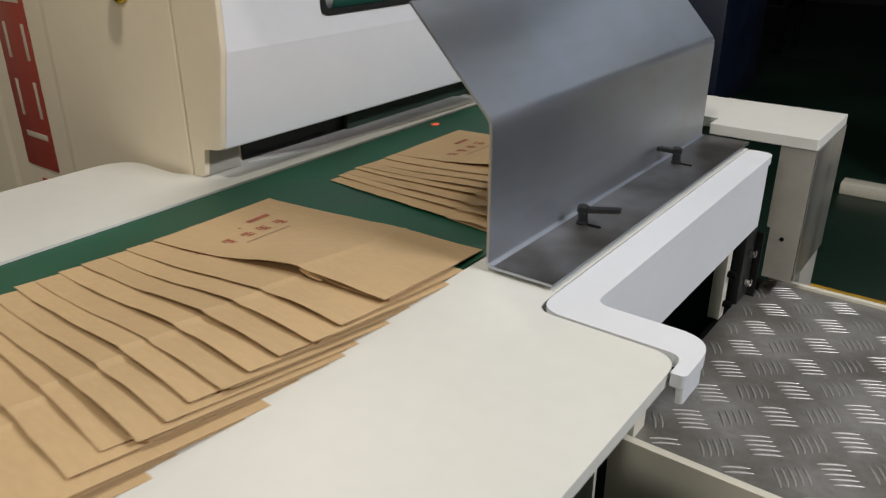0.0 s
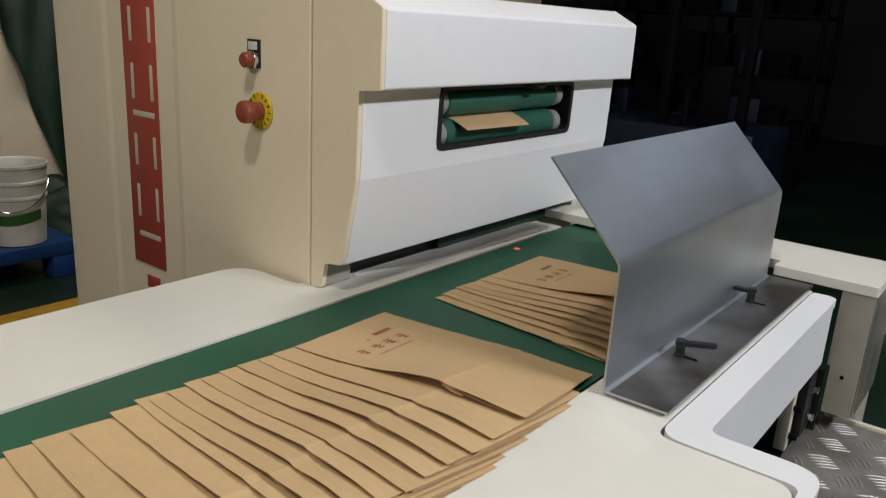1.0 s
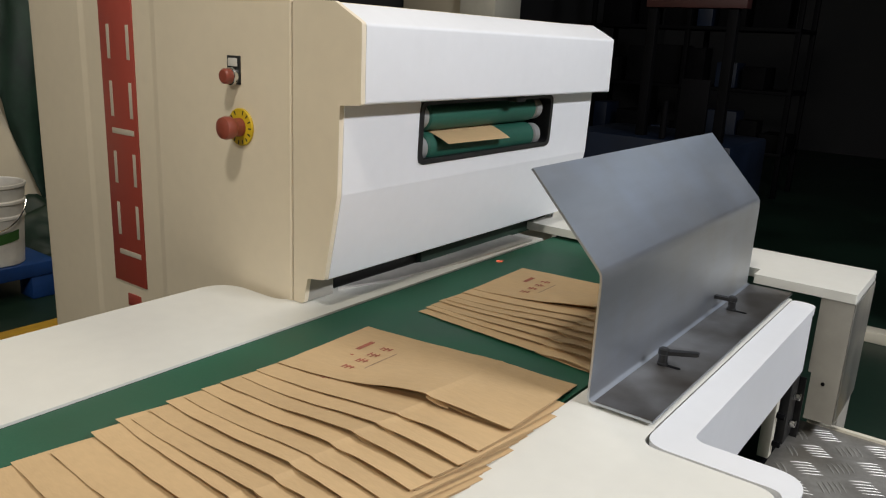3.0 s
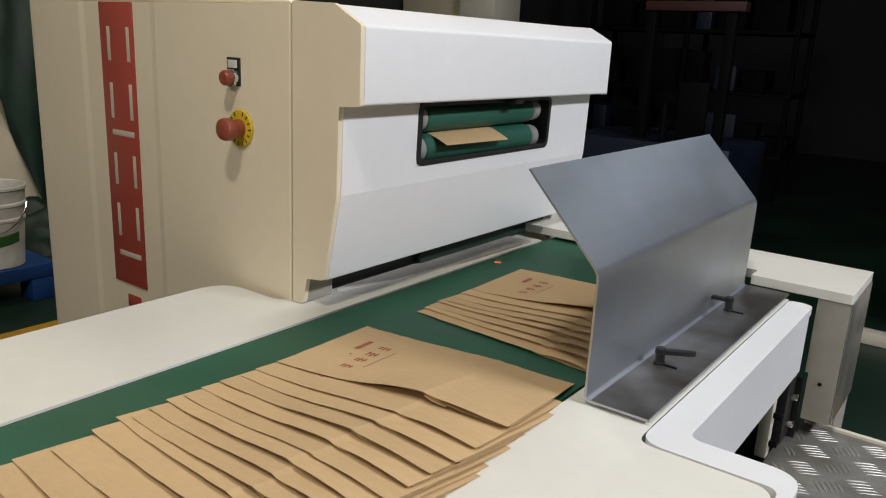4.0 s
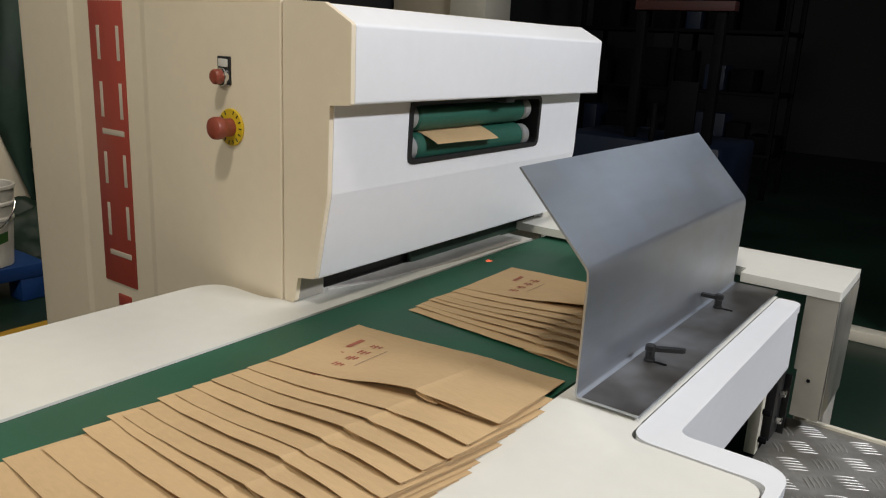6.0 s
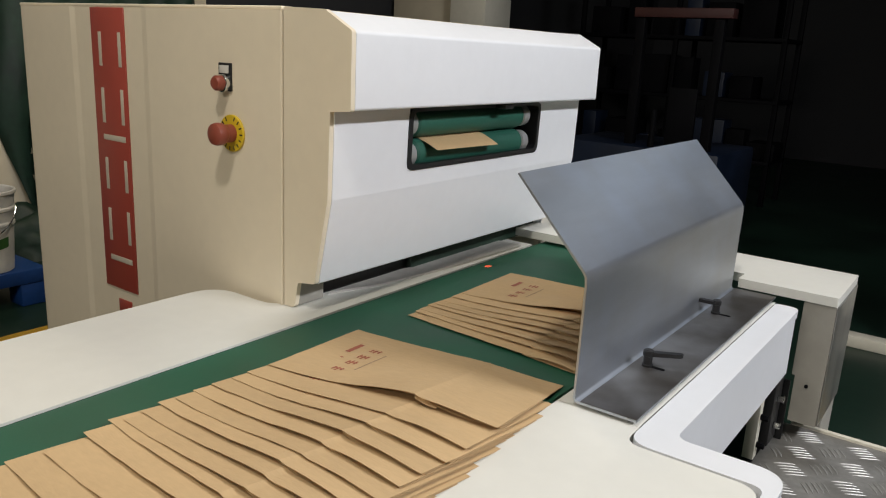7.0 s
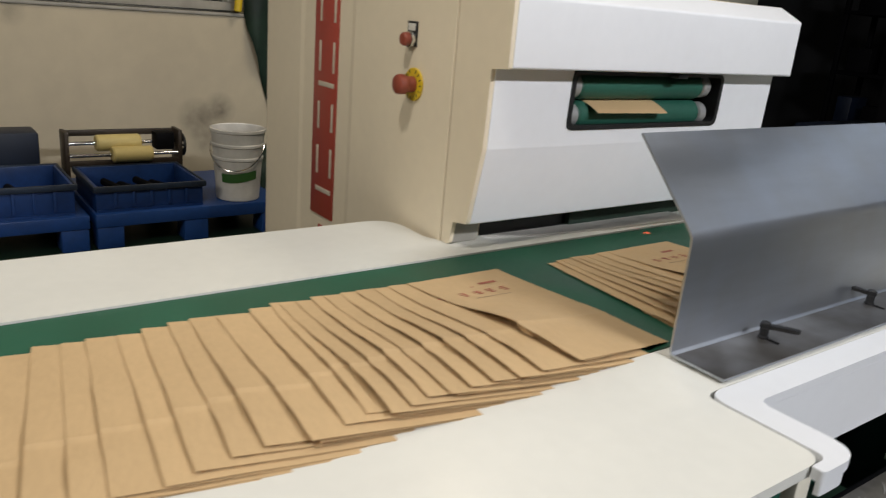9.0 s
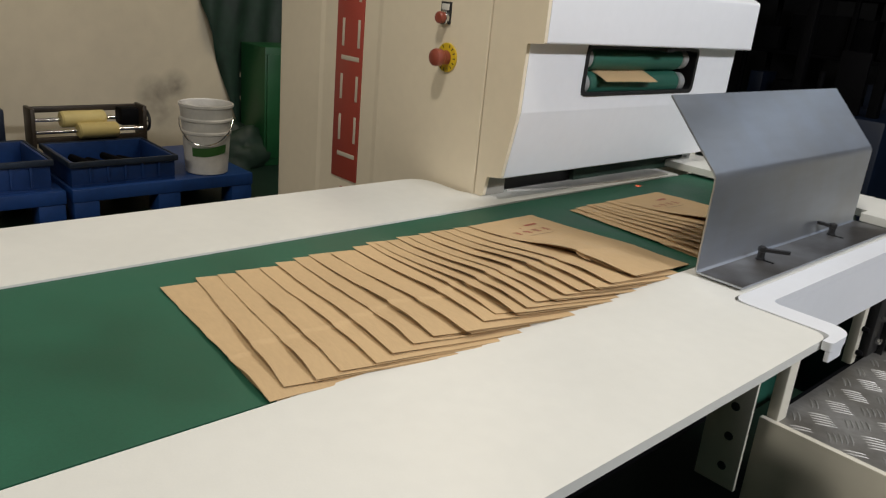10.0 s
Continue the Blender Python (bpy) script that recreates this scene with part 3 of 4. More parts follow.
b = B()
rng = random.Random(5)
for i in range(-1, 20):
    for j in range(-1, 18):
        cx, cy = 0.181 + (i - 2) * 0.048, 0.641 + (j - 12) * 0.0393
        if (i + j) % 2:
            continue
        ang = 31 if i % 2 == 0 else -59
        for n_ in range(5):
            m = Matrix.Translation((cx, cy, PZ)) @ Euler((0, 0, radians(ang))).to_matrix().to_4x4() @ Matrix.Translation(((n_ - 2) * -0.0018, (n_ - 2) * 0.0096, 0))
            o = m.translation
            if not (PX0 + 0.028 < o.x < PX1 - 0.028 and PY0 + 0.028 < o.y < PY1 - 0.026):
                continue
            hl, hw, hh = 0.0195, 0.0023, 0.0017 * rng.uniform(0.85, 1.1)
            rows_ = []
            for a in (-1.0, -0.86, -0.4, 0.4, 0.86, 1.0):
                fat = max(0.02, 1 - abs(a) ** 5)
                bow = 0.0016 * (1 - a * a)
                rows_.append([b.verts.new(m @ Vector((a * hl, c * hw * fat + bow, h * hh * fat)) - Vector((SX, SYY, 0)))
                              for c, h in ((-1, -0.05), (-0.75, 0.52), (-0.3, 0.94), (0.3, 0.94), (0.75, 0.52), (1, -0.05))])
            for p, q in zip(rows_, rows_[1:]):
                for c in range(5):
                    b.faces.new((p[c], q[c], q[c + 1], p[c + 1]))
tagged(part("tread_relief", b, M_BAR, step, "raised bright tread bars in groups of five", smooth=80), kind="stuff")

# ---- paper bags ----
BL, BW, BELT = 0.346, 0.201, 0.7274


def bag_loft(x):
    """Room that one lying bag takes: thin at its open end, thick from the bottom fold on."""
    u = min(1.0, max(0.0, (x + BL) / 0.230))
    rise = 0.00035 + 0.0029 * u * u * (3 - 2 * u) ** 0.5 / 1.0
    return rise if x < -0.116 else 0.00325 - 0.0006 * (x + 0.116) / 0.116


def paper_sheet(xs, height, y0, y1, thick, nv, seed):
    """A thin closed sheet over the columns xs; height(x, v) gives its underside, v running from near to far edge."""
    b, sides = B(), []
    for up in (1, 0):
        grid = []
        for x in xs:
            row = []
            for j in range(nv + 1):
                v = (y0 + (y1 - y0) * j / nv) / BW
                edge = 0.0013 * noise.noise((x * 26, seed * 3.1, v * 2))
                row.append(b.verts.new((x, v * BW + edge, height(x, v) + thick * up)))
            grid.append(row)
        sides.append(grid)
    hi, lo = sides
    nu = len(xs) - 1
    for i in range(nu):
        for j in range(nv):
            b.faces.new((hi[i][j], hi[i + 1][j], hi[i + 1][j + 1], hi[i][j + 1]))
            b.faces.new((lo[i][j], lo[i][j + 1], lo[i + 1][j + 1], lo[i + 1][j]))
        b.faces.new((hi[i][0], lo[i][0], lo[i + 1][0], hi[i + 1][0]))
        b.faces.new((hi[i][nv], hi[i + 1][nv], lo[i + 1][nv], lo[i][nv]))
    for j in range(nv):
        b.faces.new((hi[0][j], hi[0][j + 1], lo[0][j + 1], lo[0][j]))
        b.faces.new((hi[nu][j], lo[nu][j], lo[nu][j + 1], hi[nu][j + 1]))
    return b


def paper_bag(base, loose, arch, seed, printed, label):
    """A flat kraft bag, its folded bottom at x = 0, its mouth at x = -BL, lying over whatever base(x) is below its near edge."""
    bag = thing("paper_bag", label, "paper bag", group="paper bags on the conveyor")
    rng_ = random.Random(seed)
    swell, dip, mid = rng_.uniform(0.0020, 0.0050), rng_.uniform(0.30, 0.50), rng_.uniform(-0.062, -0.046)

    def room(x, v):
        fall = 0.35 + 0.65 * (1 - v) ** 2.2
        return (bag_loft(x) * loose + arch * math.exp(-((x + 0.122) / (0.085 if x < -0.122 else 0.05)) ** 2)) * fall

    def rest(x, v):
        return base(x) * (1 - v) + 0.0004

    def front(x, v):
        lens = swell * math.sin(math.pi * min(1.0, max(0.0, (x + 0.095) / 0.09))) * (1 - v) ** 5
        crease = 0.0007 * (math.exp(-abs(x + 0.113) / 0.0035) - 0.8 * math.exp(-((x + 0.103) / 0.005) ** 2))
        wave = 0.0012 * noise.noise((x * 13 + seed * 7.3, v * 3.2, seed * 1.7)) + 0.0004 * noise.noise((x * 45, v * 9, seed))
        return rest(x, v) + room(x, v) + lens + crease + max(-0.0006, wave) + 0.0005

    def back(x, v):
        share = 0.72 if x < -0.118 else 0.72 - 0.62 * min(1.0, (x + 0.118) / 0.02)
        return rest(x, v) + room(x, v) * share

    def fold(x, v):
        share = 0.86 - (0.86 - dip) * math.exp(-((x - mid) / 0.03) ** 2)
        return rest(x, v) + room(x, v) * share

    cols = sorted({round(-BL + BL * i / 26, 4) for i in range(27)} | {-0.121, -0.1165, -0.1145, -0.113, -0.1115, -0.109, -0.106, -0.103, -0.100})
    top_ = part("front_panel", paper_sheet(cols, front, 0.0, BW, 0.00042, 7, seed), M_KRAFT, bag, smooth=60)
    part("back_panel", paper_sheet([c for c in cols if c > -BL + 0.003 and (c < -0.12 or c > -0.102 or c == -0.113)], back, 0.0085, BW - 0.001, 0.00035, 4, seed + 1), M_KRAFT, bag, smooth=60)
    part("bottom_fold", paper_sheet([-0.112, -0.104, -0.094, -0.084, -0.074, -0.064, -0.054, -0.044, -0.034, -0.024, -0.014, -0.006, -0.001], fold, 0.0012, BW - 0.001, 0.00035, 4, seed + 2), M_KRAFT, bag, smooth=60)
    g_ = B()
    ring = []
    for x in (-0.1125, -0.106, -0.100, -0.094, -0.088, -0.082):
        zt, zb = fold(x, 0.0) - 0.0001, back(x, 0.0) + 0.0004
        zm = zb + (zt - zb) * min(1.0, (-x - 0.078) / 0.022)
        ring.append([g_.verts.new(p) for p in ((x, 0.0014, zb), (x, 0.0034, zm), (x, 0.0039, zm), (x, 0.0019, zb))])
    for p, q in zip(ring, ring[1:]):
        for k_ in range(4):
            g_.faces.new((p[k_], p[(k_ + 1) % 4], q[(k_ + 1) % 4], q[k_]))
    g_.faces.new(ring[0])
    g_.faces.new(ring[-1][::-1])
    part("side_gusset", g_, M_KRAFT, bag, smooth=60)

    def mark(x0, x1, y0, y1, material, label_):
        m_, grid = B(), []
        for i in range(4):
            x = x0 + (x1 - x0) * i / 3
            grid.append([m_.verts.new((x, y, front(x, y / BW) + 0.0010)) for y in (y0, (y0 + y1) / 2, y1)])
        for p, q in zip(grid, grid[1:]):
            for j in (0, 1):
                m_.faces.new((p[j], q[j], q[j + 1], p[j + 1]))
        part("printed_mark", m_, material, top_, label_)
    if printed:
        mark(-0.300, -0.292, 0.108, 0.146, M_INK, "small red printed bar")
        for q in range(4):
            y = 0.038 + q * 0.029 + rng_.uniform(-0.001, 0.001)
            for dx, ln, dy, w_ in ((0.0, 0.003, 0.002, 0.013), (0.0065, 0.003, 0.000, 0.017), (0.013, 0.003, 0.003, 0.012), (0.003, 0.014, 0.008, 0.003)):
                x = -0.272 + dx + rng_.uniform(-0.001, 0.001)
                mark(x, x + ln, y + dy, y + dy + w_ * rng_.uniform(0.75, 1.1), M_INK, "red printed bar")
        mark(-0.2420, -0.2400, 0.052, 0.128, M_INKPALE, "faint grey printed line")
    return bag


def shingle(ys, x_ends, turns, seed, top_arch, raised):
    """Bags laid one over the next along the belt; each rests on the near edges of those before it."""
    rng_, laid, n = random.Random(seed), [], len(ys)
    grid = [-BL + BL * i / 40 for i in range(41)]
    for i, y in enumerate(ys):
        turn = turns[min(i, len(turns) - 1)]
        x_end = min(x_ends[min(i, len(x_ends) - 1)] + 0.012 + rng_.uniform(-0.003, 0.003), -0.0215 if i < 4 else -0.014)
        slope = math.tan(radians(turn))
        rests = []
        for x in grid:
            h = 0.0003
            for yj, sj, hj, loose_j in laid:
                gap = y + slope * x - yj - sj * x
                if gap < BW:
                    g0 = max(0.0, gap) / BW
                    k_ = grid.index(x)
                    h = max(h, hj[k_] * (1 - g0) + bag_loft(x) * loose_j * (0.35 + 0.65 * (1 - g0) ** 2.2) + 0.0009)
            rests.append(h)
        # paper does not follow every step below it
        rests = [max(r, sum(rests[max(0, k_ - 3):k_ + 4]) / len(rests[max(0, k_ - 3):k_ + 4])) for k_, r in enumerate(rests)]
        last = i == n - 1
        loose = rng_.choice((0.75, 0.9, 1.0, 1.0, 1.2, 1.5)) * (1.0 if i else 0.7)
        laid.append((y, slope, rests, loose))

        def base(x, r_=tuple(rests), lift=raised if last else 0.0):
            f_ = min(39.999, max(0.0, (x + BL) / BL * 40))
            k_ = int(f_)
            return r_[k_] + (r_[k_ + 1] - r_[k_]) * (f_ - k_) + lift * max(0.0, 1 + x / 0.2)
        words = ("top brown kraft paper bag with red printed marks on the pile" if last else
                 "lowest brown kraft paper bag lying flat on the green belt" if i == 0 else
                 "flat brown kraft paper bag with folded bottom in an overlapping row")
        bag = paper_bag(base, loose, top_arch if last else rng_.choice((0.0, 0.0, 0.0006, 0.0014)), seed * 100 + i, i >= n - 2, words)
        bag.matrix_basis = pose(x_end, y, BELT, 0, 0, turn)


SHIFT = 0.040
NEAR = [-0.836, -0.812, -0.776, -0.745, -0.701, -0.674, -0.637, -0.605, -0.563, -0.520, -0.490, -0.470, -0.443, -0.418, -0.392, -0.362, -0.330, -0.296, -0.258, -0.196]
shingle([y + SHIFT for y in NEAR], [-0.022, -0.046, -0.040, -0.040, -0.030, -0.036, -0.040, -0.042, -0.028, -0.036, -0.045, -0.030, -0.034, -0.040, -0.034, -0.032, -0.030, -0.028, -0.028, -0.028],
        [-4.8, -10, -9, -8.5, -7.0, -7.5, -7, -6.5, -5, -6, -6.5, -5, -4.5, -4.5, -3.5, -3, -2, -1, 1, 5.5], 3, 0.0068, 0.004)
shingle([0.088, 0.113, 0.134, 0.162, 0.186, 0.214, 0.246, 0.290], [-0.022, -0.028, -0.020, -0.024], [-5.0, -4, -3, -2, 0, 1, 2, 4.5], 9, 0.004, 0.003)


def feed_sheet(x0, x1, y0, y1, drop, thick):
    """A paper layer held level between the rollers, then sagging outwards."""
    b, n = B(), 22
    rows_ = []
    for i in range(n + 1):
        x = x0 + (x1 - x0) * i / n
        u = max(0.0, x + 0.472)
        z = 1.0053 - drop - 0.25 * u - 2.5 * u * u
        row = []
        for k_ in (0, 1):
            for j in range(5):
                y = y0 + (y1 - y0) * j / 4
                row.append(b.verts.new((x, y, z + 0.05 * u * u * math.sin(5 * j / 4) - 0.10 * u * j / 4 * 0.6 + thick * k_)))
        rows_.append(row)
    for p, q in zip(rows_, rows_[1:]):
        for j in range(4):
            b.faces.new((p[j], p[j + 1], q[j + 1], q[j]))
            b.faces.new((p[5 + j], q[5 + j], q[6 + j], p[6 + j]))
        b.faces.new((p[0], q[0], q[5], p[5]))
        b.faces.new((p[4], p[9], q[9], q[4]))
    for r_ in (rows_[0], rows_[-1]):
        for j in range(4):
            b.faces.new((r_[j], r_[5 + j], r_[6 + j], r_[j + 1]) if r_ is rows_[0] else (r_[j], r_[j + 1], r_[6 + j], r_[5 + j]))
    return b


fed = thing("paper_bag", "brown kraft paper bag coming out between green feed rollers", "paper bag")
part("front_panel", feed_sheet(-0.535, -0.424, 0.258, 0.258 + BW, 0.0, 0.0004), M_KRAFT, fed, smooth=60)
part("back_panel", feed_sheet(-0.535, -0.426, 0.2586, 0.2574 + BW, 0.0005, 0.0004), M_KRAFT, fed, smooth=60)

# ---- store along the west wall ----
def pallet(name_at, width):
    p = thing("pallet", "blue plastic pallet on the green floor", "pallet", name_at, group="blue pallets along the wall")
    d = B()
    box(d, -0.72, 0.0, 0, width, 0.100, 0.160, 0.005)
    part("deck", d, M_PALLET, p)
    for y in (0.0, width * 0.5 - 0.06, width - 0.12):
        part("foot", box(B(), -0.12, -0.004, y + 0.004, y + 0.116, 0, 0.0995, 0.006), M_PALLET, p)
        part("foot", box(B(), -0.71, -0.60, y + 0.004, y + 0.116, 0, 0.0995, 0.006), M_PALLET, p)
    return p


pallet((-2.88, -1.065, 0), 0.92)
pallet((-2.88, -0.120, 0), 0.88)


def crate(at, w, d, h, filled):
    c = thing("crate", "open blue plastic crate standing on a pallet", "crate", at, group="blue crates on the pallets")
    t_ = 0.012
    part("crate_floor", box(B(), -d, 0, 0, w, 0, 0.012), M_BLUE, c)
    for x0, x1, y0, y1, nm in ((-t_, 0, 0, w, "wall"), (-d, -d + t_, 0, w, "wall"), (-d + t_, -t_, 0, t_, "wall"), (-d + t_, -t_, w - t_, w, "wall")):
        part("side_" + nm, box(B(), x0, x1, y0, y1, 0.0125, h, 0.002), M_BLUE, c)
    r = B()
    for x0, x1, y0, y1 in ((0.0005, 0.016, -0.012, w + 0.012), (-d - 0.012, -d - 0.0005, -0.012, w + 0.012)):
        box(r, x0, x1, y0, y1, h - 0.022, h + 0.004, 0.003)
    for y0, y1 in ((-0.012, -0.0005), (w + 0.0005, w + 0.012)):
        box(r, -d, 0, y0, y1, h - 0.022, h + 0.004, 0.003)
    part("rim", r, M_RIM, c, "scuffed greyish rim")
    for y in [w * q / 6 for q in range(1, 6)]:
        part("rib", box(B(), 0.0004, 0.008, y - 0.006, y + 0.006, 0.02, h - 0.024, 0.002), M_BLUE, c)
    if filled:
        rng_ = random.Random(7)
        for q in range(5):
            bar = B()
            y = 0.04 + q * (w - 0.1) / 5
            rod(bar, (-d + 0.04, y, 0.03 + 0.02 * (q % 2)), (-0.04, y + 0.05, 0.06), 0.018, 10)
            tagged(new("steel_shaft", mesh("steel_shaft", bar, M_DARK)), "dark steel shaft lying in a crate", "machine part", "shafts in the crates").location = at
    return c


crate((-2.91, -0.665, 0.1605), 0.47, 0.41, 0.135, True)
crate((-2.91, -0.110, 0.1605), 0.47, 0.41, 0.115, True)
solid("storage_box", box(B(), -3.56, -3.38, -0.645, -0.245, 0.1605, 0.435, 0.01), M_BLUEDARK, "dark blue plastic box standing against the wall", "box")

# roller unit behind the crates
ru = thing("roller_unit", "dark steel roller frame with two yellow rubber rolls and a handwheel", "machine part", (-3.40, 0.130, 0.1605))
ru.scale = (1, 1, 0.88)
for y in (-0.265, 0.265):
    part("end_plate", box(B(), -0.060, 0.060, y - 0.010, y + 0.010, 0.0, 0.315, 0.004), M_RUST, ru)
for x, z in ((-0.045, 0.292), (0.045, 0.14)):
    part("tie_bar", box(B(), x - 0.012, x + 0.012, -0.255, 0.255, z - 0.016, z + 0.016, 0.003), M_RUST, ru, "dark brown tie bar")
part("roll", rod(B(), (-0.012, -0.125, 0.240), (-0.012, 0.085, 0.240), 0.046, 24), M_YROLL, ru, "yellow rubber roll")
part("roll", rod(B(), (0.050, -0.065, 0.186), (0.050, 0.125, 0.186), 0.044, 24), M_YROLL, ru, "yellow rubber roll")
for x, z in ((-0.012, 0.240), (0.050, 0.186)):
    part("shaft", rod(B(), (x, -0.255, z), (x, 0.255, z), 0.011, 12), M_CHROME, ru)
b = B()
tube(b, [(0.06 * math.cos(a * math.pi / 10), 0.288, 0.22 + 0.06 * math.sin(a * math.pi / 10)) for a in range(21)], 0.008, 8)
wheel = part("handwheel", b, M_BLACK, ru, "black handwheel")
for a in (0, 60, 120):
    c_, s_ = 0.06 * math.cos(radians(a)), 0.06 * math.sin(radians(a))
    part("spoke", rod(B(), (-c_, 0.288, 0.22 - s_), (c_, 0.288, 0.22 + s_), 0.005, 8), M_BLACK, wheel)
part("gearbox", box(B(), -0.045, 0.045, 0.150, 0.24, 0.20, 0.30, 0.008), M_DARK, ru)

# stacked buckets
bk = thing("bucket", "white plastic bucket with a wire handle and green band", "bucket", (-3.00, 0.566, 0.1605))
bk.scale = (0.87, 0.87, 0.98)
b_ = B()
lathe(b_, (0, 0, 0), (0, 0, 1), [(0, 0.112), (0.004, 0.118), (0.20, 0.133), (0.205, 0.139), (0.215, 0.139), (0.22, 0.135), (0.265, 0.139), (0.27, 0.146),
                                 (0.280, 0.146), (0.285, 0.141), (0.335, 0.146), (0.340, 0.153), (0.352, 0.153), (0.354, 0.147), (0.350, 0.143), (0.03, 0.110)], 40)
part("shell", b_, M_BUCKET, bk)
w = B()
tube(w, [(0.148 * math.cos(radians(a)) + 0.006, 0.148 * math.sin(radians(a)), 0.275 - 0.115 * math.cos(radians(a))) for a in range(-90, 91, 10)], 0.0035, 8)
handle = part("wire_handle", w, M_CHROME, bk, "bright wire handle")
handle.matrix_local = pose(0, 0, 0, 0, 0, -32)
lab = B()
pts = []
for z in (0.105, 0.150):
    pts.append([lab.verts.new(((0.1275 + (z - 0.10) * 0.08) * math.cos(radians(a)), (0.1275 + (z - 0.10) * 0.08) * math.sin(radians(a)), z + 0.010 * math.sin(radians(a * 2))))
                for a in range(-62, 31, 6)])
for q in range(len(pts[0]) - 1):
    lab.faces.new((pts[0][q], pts[0][q + 1], pts[1][q + 1], pts[1][q]))
part("printed_band", lab, M_GREEN, bk, "green printed band")

# green cabinet and tarpaulin in the corner
gc = thing("green_cabinet", "dark green steel cabinet standing against the wall", "cabinet", (-3.56, 1.54, 0))
part("cabinet_body", box(B(), -0.30, 0.0, -0.33, 0.33, 0.0, 0.72, 0.006), M_GREENCAB, gc)
for y in (-0.165, 0.165):
    dr = part("door", box(B(), 0.001, 0.014, y - 0.155, y + 0.155, 0.05, 0.68, 0.003), M_GREENCAB, gc)
    part("handle", box(B(), 0.0145, 0.03, y - 0.012, y + 0.012, 0.56, 0.66, 0.002), M_BLACK, dr)
b = B()
NX_, NZ_ = 26, 26
grid = []
for i in range(NX_ + 1):
    row = []
    for j in range(NZ_ + 1):
        v = j / NZ_
        z = 0.20 + 2.1 * v
        left = 1.19 - 0.24 * min(1.0, (z - 0.2) / 0.76) - 0.05 * max(0.0, z - 0.96)
        y = left + (2.3 - left) * i / NX_
        row.append(b.verts.new((-3.865 + 0.022 * math.sin(y * 38 + 2.0 * math.sin(z * 3)) + 0.03 * noise.noise((y * 3, z * 3, 2)), y, z)))
    grid.append(row)
for i in range(NX_):
    for j in range(NZ_):
        b.faces.new((grid[i][j], grid[i + 1][j], grid[i + 1][j + 1], grid[i][j + 1]))
tarp = solid("tarpaulin", b, M_TARP, "dark green tarpaulin hanging in folds on the wall", "tarpaulin", smooth=80)
sm = tarp.modifiers.new("thickness", "SOLIDIFY")
sm.thickness = 0.003
heap = B()
bmesh.ops.create_icosphere(heap, subdivisions=4, radius=1.0)
for v in heap.verts:
    p = v.co.copy()
    k_ = 1 + 0.22 * noise.noise(p * 2.2) + 0.10 * noise.noise(p * 6.0)
    v.co = Vector((-3.70 + 0.17 * p.x * k_, 1.10 + 0.24 * p.y * k_, max(0.0, 0.02 + 0.23 * p.z * k_)))
solid("folded_tarpaulin", heap, M_TARP, "dark green tarpaulin heaped on the floor by the wall", "tarpaulin", smooth=60)
yh = thing("hand_tool", "yellow handled tool standing on the window sill", "tool", (-3.86, 0.90, 1.0152))
part("grip", rod(B(), (0, 0, 0.0), (0, 0.02, 0.22), 0.022, 14), M_YELLOW, yh)
part("head", box(B(), -0.03, 0.03, -0.01, 0.05, 0.21, 0.27, 0.006), M_BLACK, yh)

# ---- things beyond the conveyor, some coloured dark as unlit ----
far = thing("far_machine", "far machine coloured near-black to stand for the unlit hall", "machine", (-1.55, 4.3, 0))
part("base", box(B(), -0.55, 0.55, -0.4, 0.4, 0.0, 0.62, 0.02), M_BLUEDARK, far, "blue base, hall shade put into its colour")
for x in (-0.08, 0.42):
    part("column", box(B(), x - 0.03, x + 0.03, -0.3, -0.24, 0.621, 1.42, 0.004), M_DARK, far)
part("cross_beam", box(B(), -0.12, 0.50, -0.32, -0.22, 1.421, 1.48, 0.006), M_RUSTRED, far, "red cross beam coloured dark for the unlit hall")
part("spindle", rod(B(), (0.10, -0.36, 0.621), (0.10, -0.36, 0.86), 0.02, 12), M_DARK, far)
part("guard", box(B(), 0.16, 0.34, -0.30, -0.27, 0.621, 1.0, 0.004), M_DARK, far)
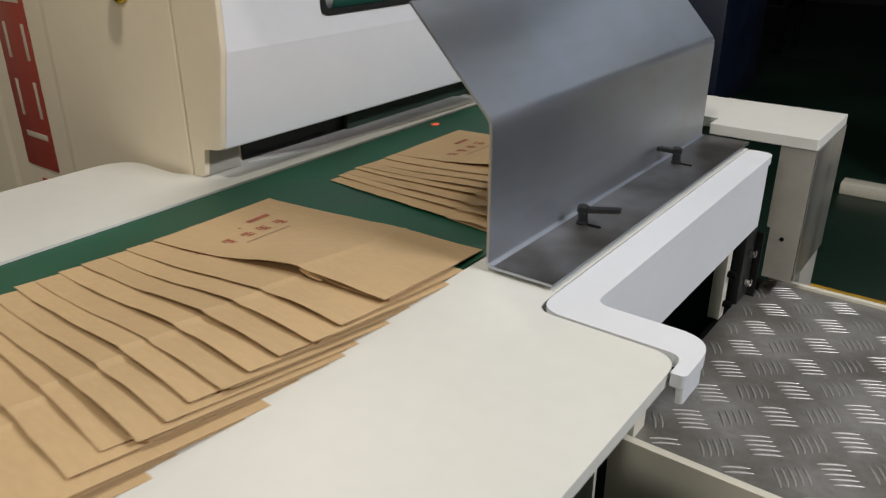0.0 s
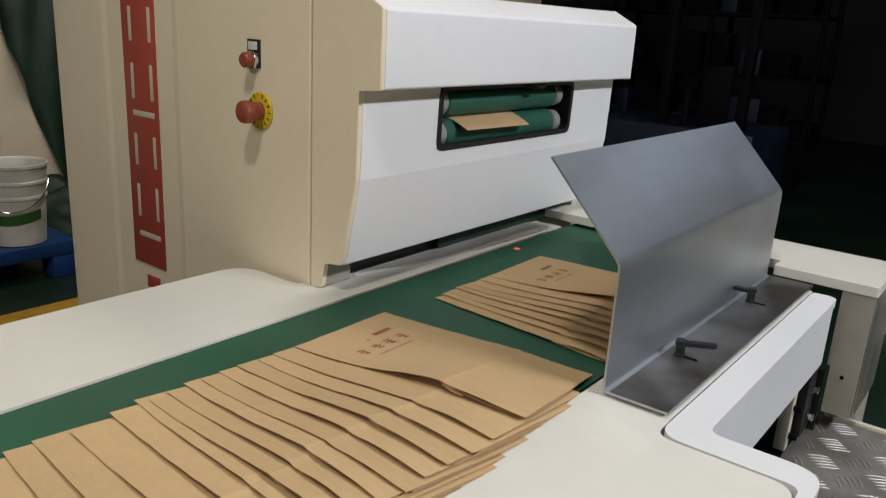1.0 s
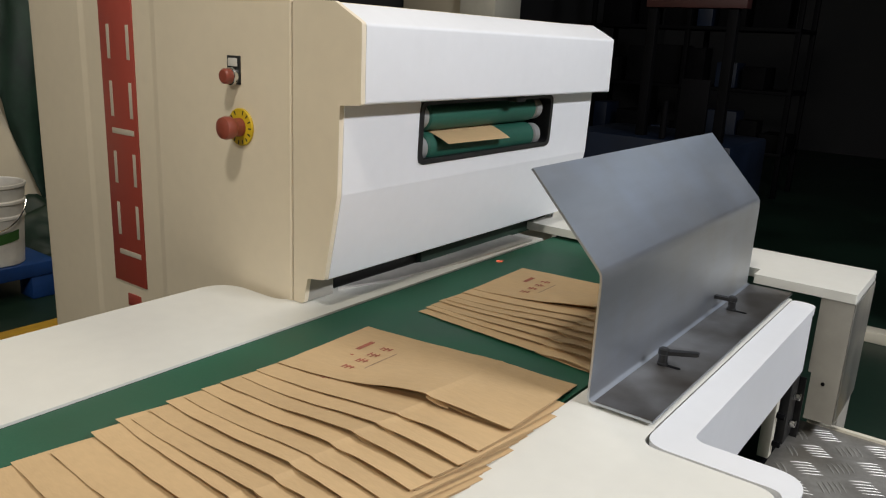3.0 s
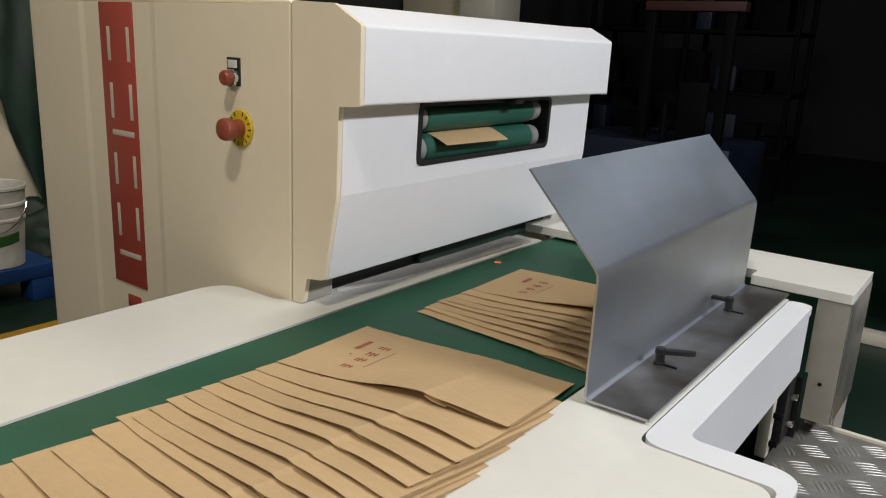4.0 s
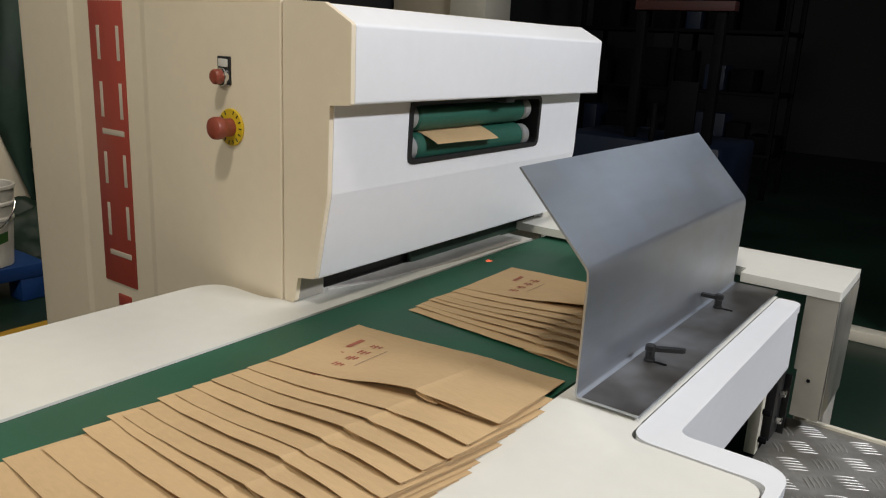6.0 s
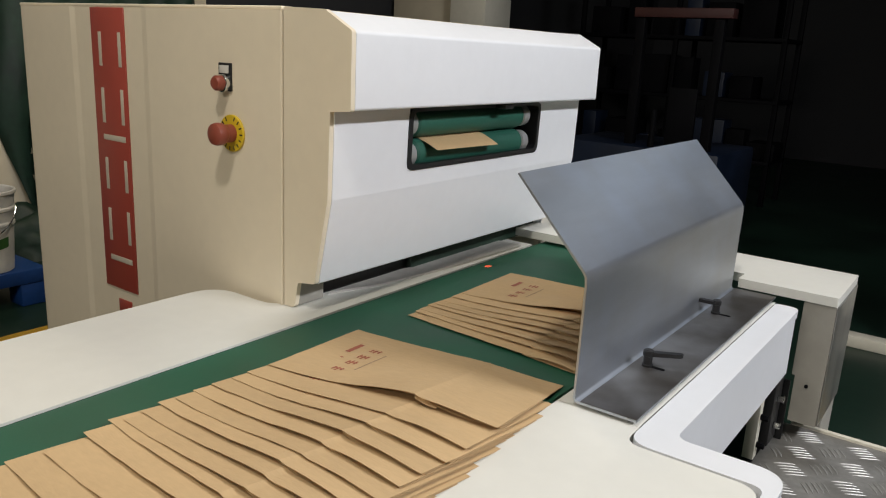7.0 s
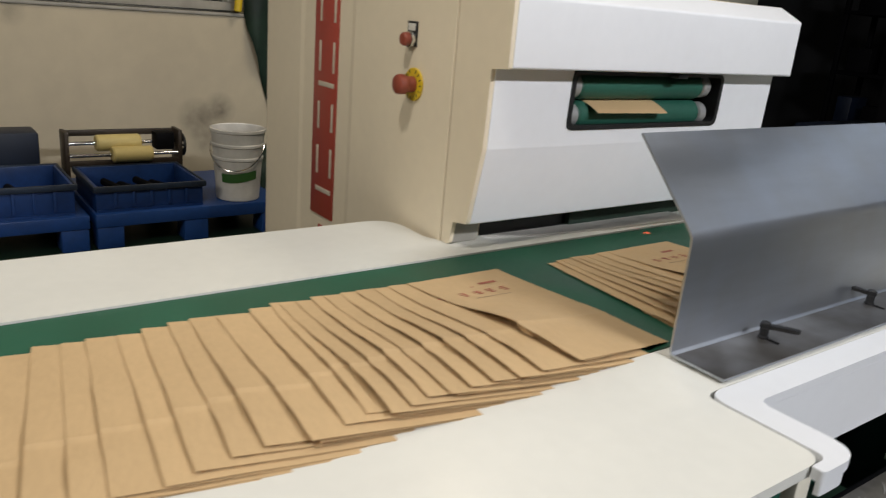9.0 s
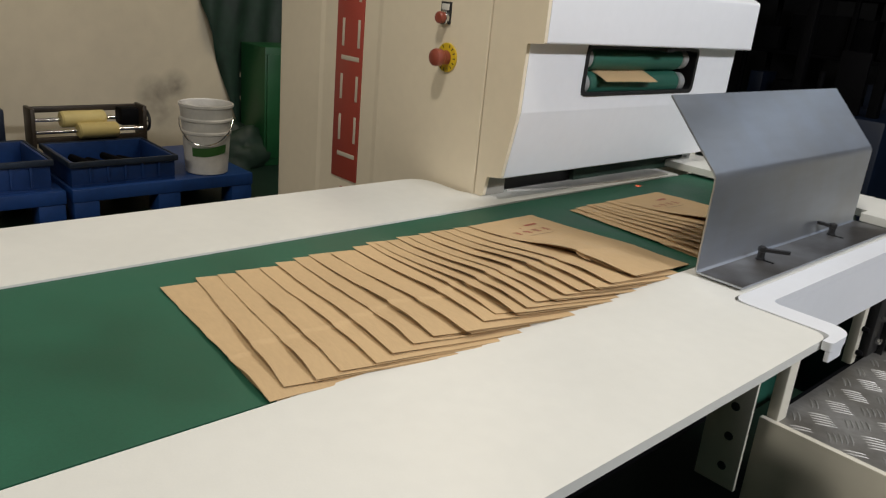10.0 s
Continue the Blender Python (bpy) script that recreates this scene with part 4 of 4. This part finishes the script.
solid("pillar", box(B(), -3.85, -3.25, 4.2, 4.6, 0, 4.6, 0.01), M_WALL, "cream plastered pillar of the hall", "pillar", kind="structure")
b = B()
sb = thing("stacked_cartons", "pale cartons stacked high beside the pillar", "carton", (-3.05, 4.3, 0))
for i in range(8):
    part("carton", box(B(), -0.17, 0.15, -0.18, 0.18, i * 0.26, i * 0.26 + 0.255, 0.006), M_CREAM, sb)
cr = thing("cream_frame", "cream steel machine frame with a sloping side plate", "machine", (0.35, 2.78, 0))
part("base_rail", box(B(), -0.42, 0.9, -0.03, 0.05, 0.0, 0.05, 0.004), M_CREAM, cr)
b = B()
prism(b, rounded([(-0.14, 0.16), (0.9, 0.20), (0.9, 1.0), (0.04, 1.0)], 0.01), "y", 0.10, 0.14)
part("side_plate", b, M_CREAM, cr, "cream sloping side plate")
part("foot", box(B(), 0.0, 0.08, 0.06, 0.18, 0.0, 0.17, 0.004), M_DARK, cr)
part("foot", box(B(), 0.7, 0.78, 0.06, 0.18, 0.0, 0.19, 0.004), M_DARK, cr)

# shelves with boxes further back, near-black in place of the hall's shade
rack = thing("storage_rack", "shelf rack coloured near-black to stand for the unlit hall", "shelf", (-2.1, 6.2, 0))
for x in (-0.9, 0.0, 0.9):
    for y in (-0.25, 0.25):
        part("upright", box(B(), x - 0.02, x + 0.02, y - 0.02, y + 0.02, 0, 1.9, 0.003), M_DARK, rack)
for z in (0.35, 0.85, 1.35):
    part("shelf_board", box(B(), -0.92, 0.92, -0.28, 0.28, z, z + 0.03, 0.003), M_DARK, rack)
rng = random.Random(21)
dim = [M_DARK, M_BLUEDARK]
for z in (0.3805, 0.8805, 1.3805):
    x = -0.85
    while x < 0.75:
        w_ = rng.uniform(0.12, 0.30)
        h_ = rng.uniform(0.12, 0.36)
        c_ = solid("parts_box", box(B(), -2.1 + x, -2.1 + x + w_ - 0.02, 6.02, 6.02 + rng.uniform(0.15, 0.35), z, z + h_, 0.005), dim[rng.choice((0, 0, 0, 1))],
                   "small box on the rack, coloured near-black for the unlit hall", "box", "boxes on the dark shelf rack")
        x += w_ + rng.uniform(0.0, 0.10)
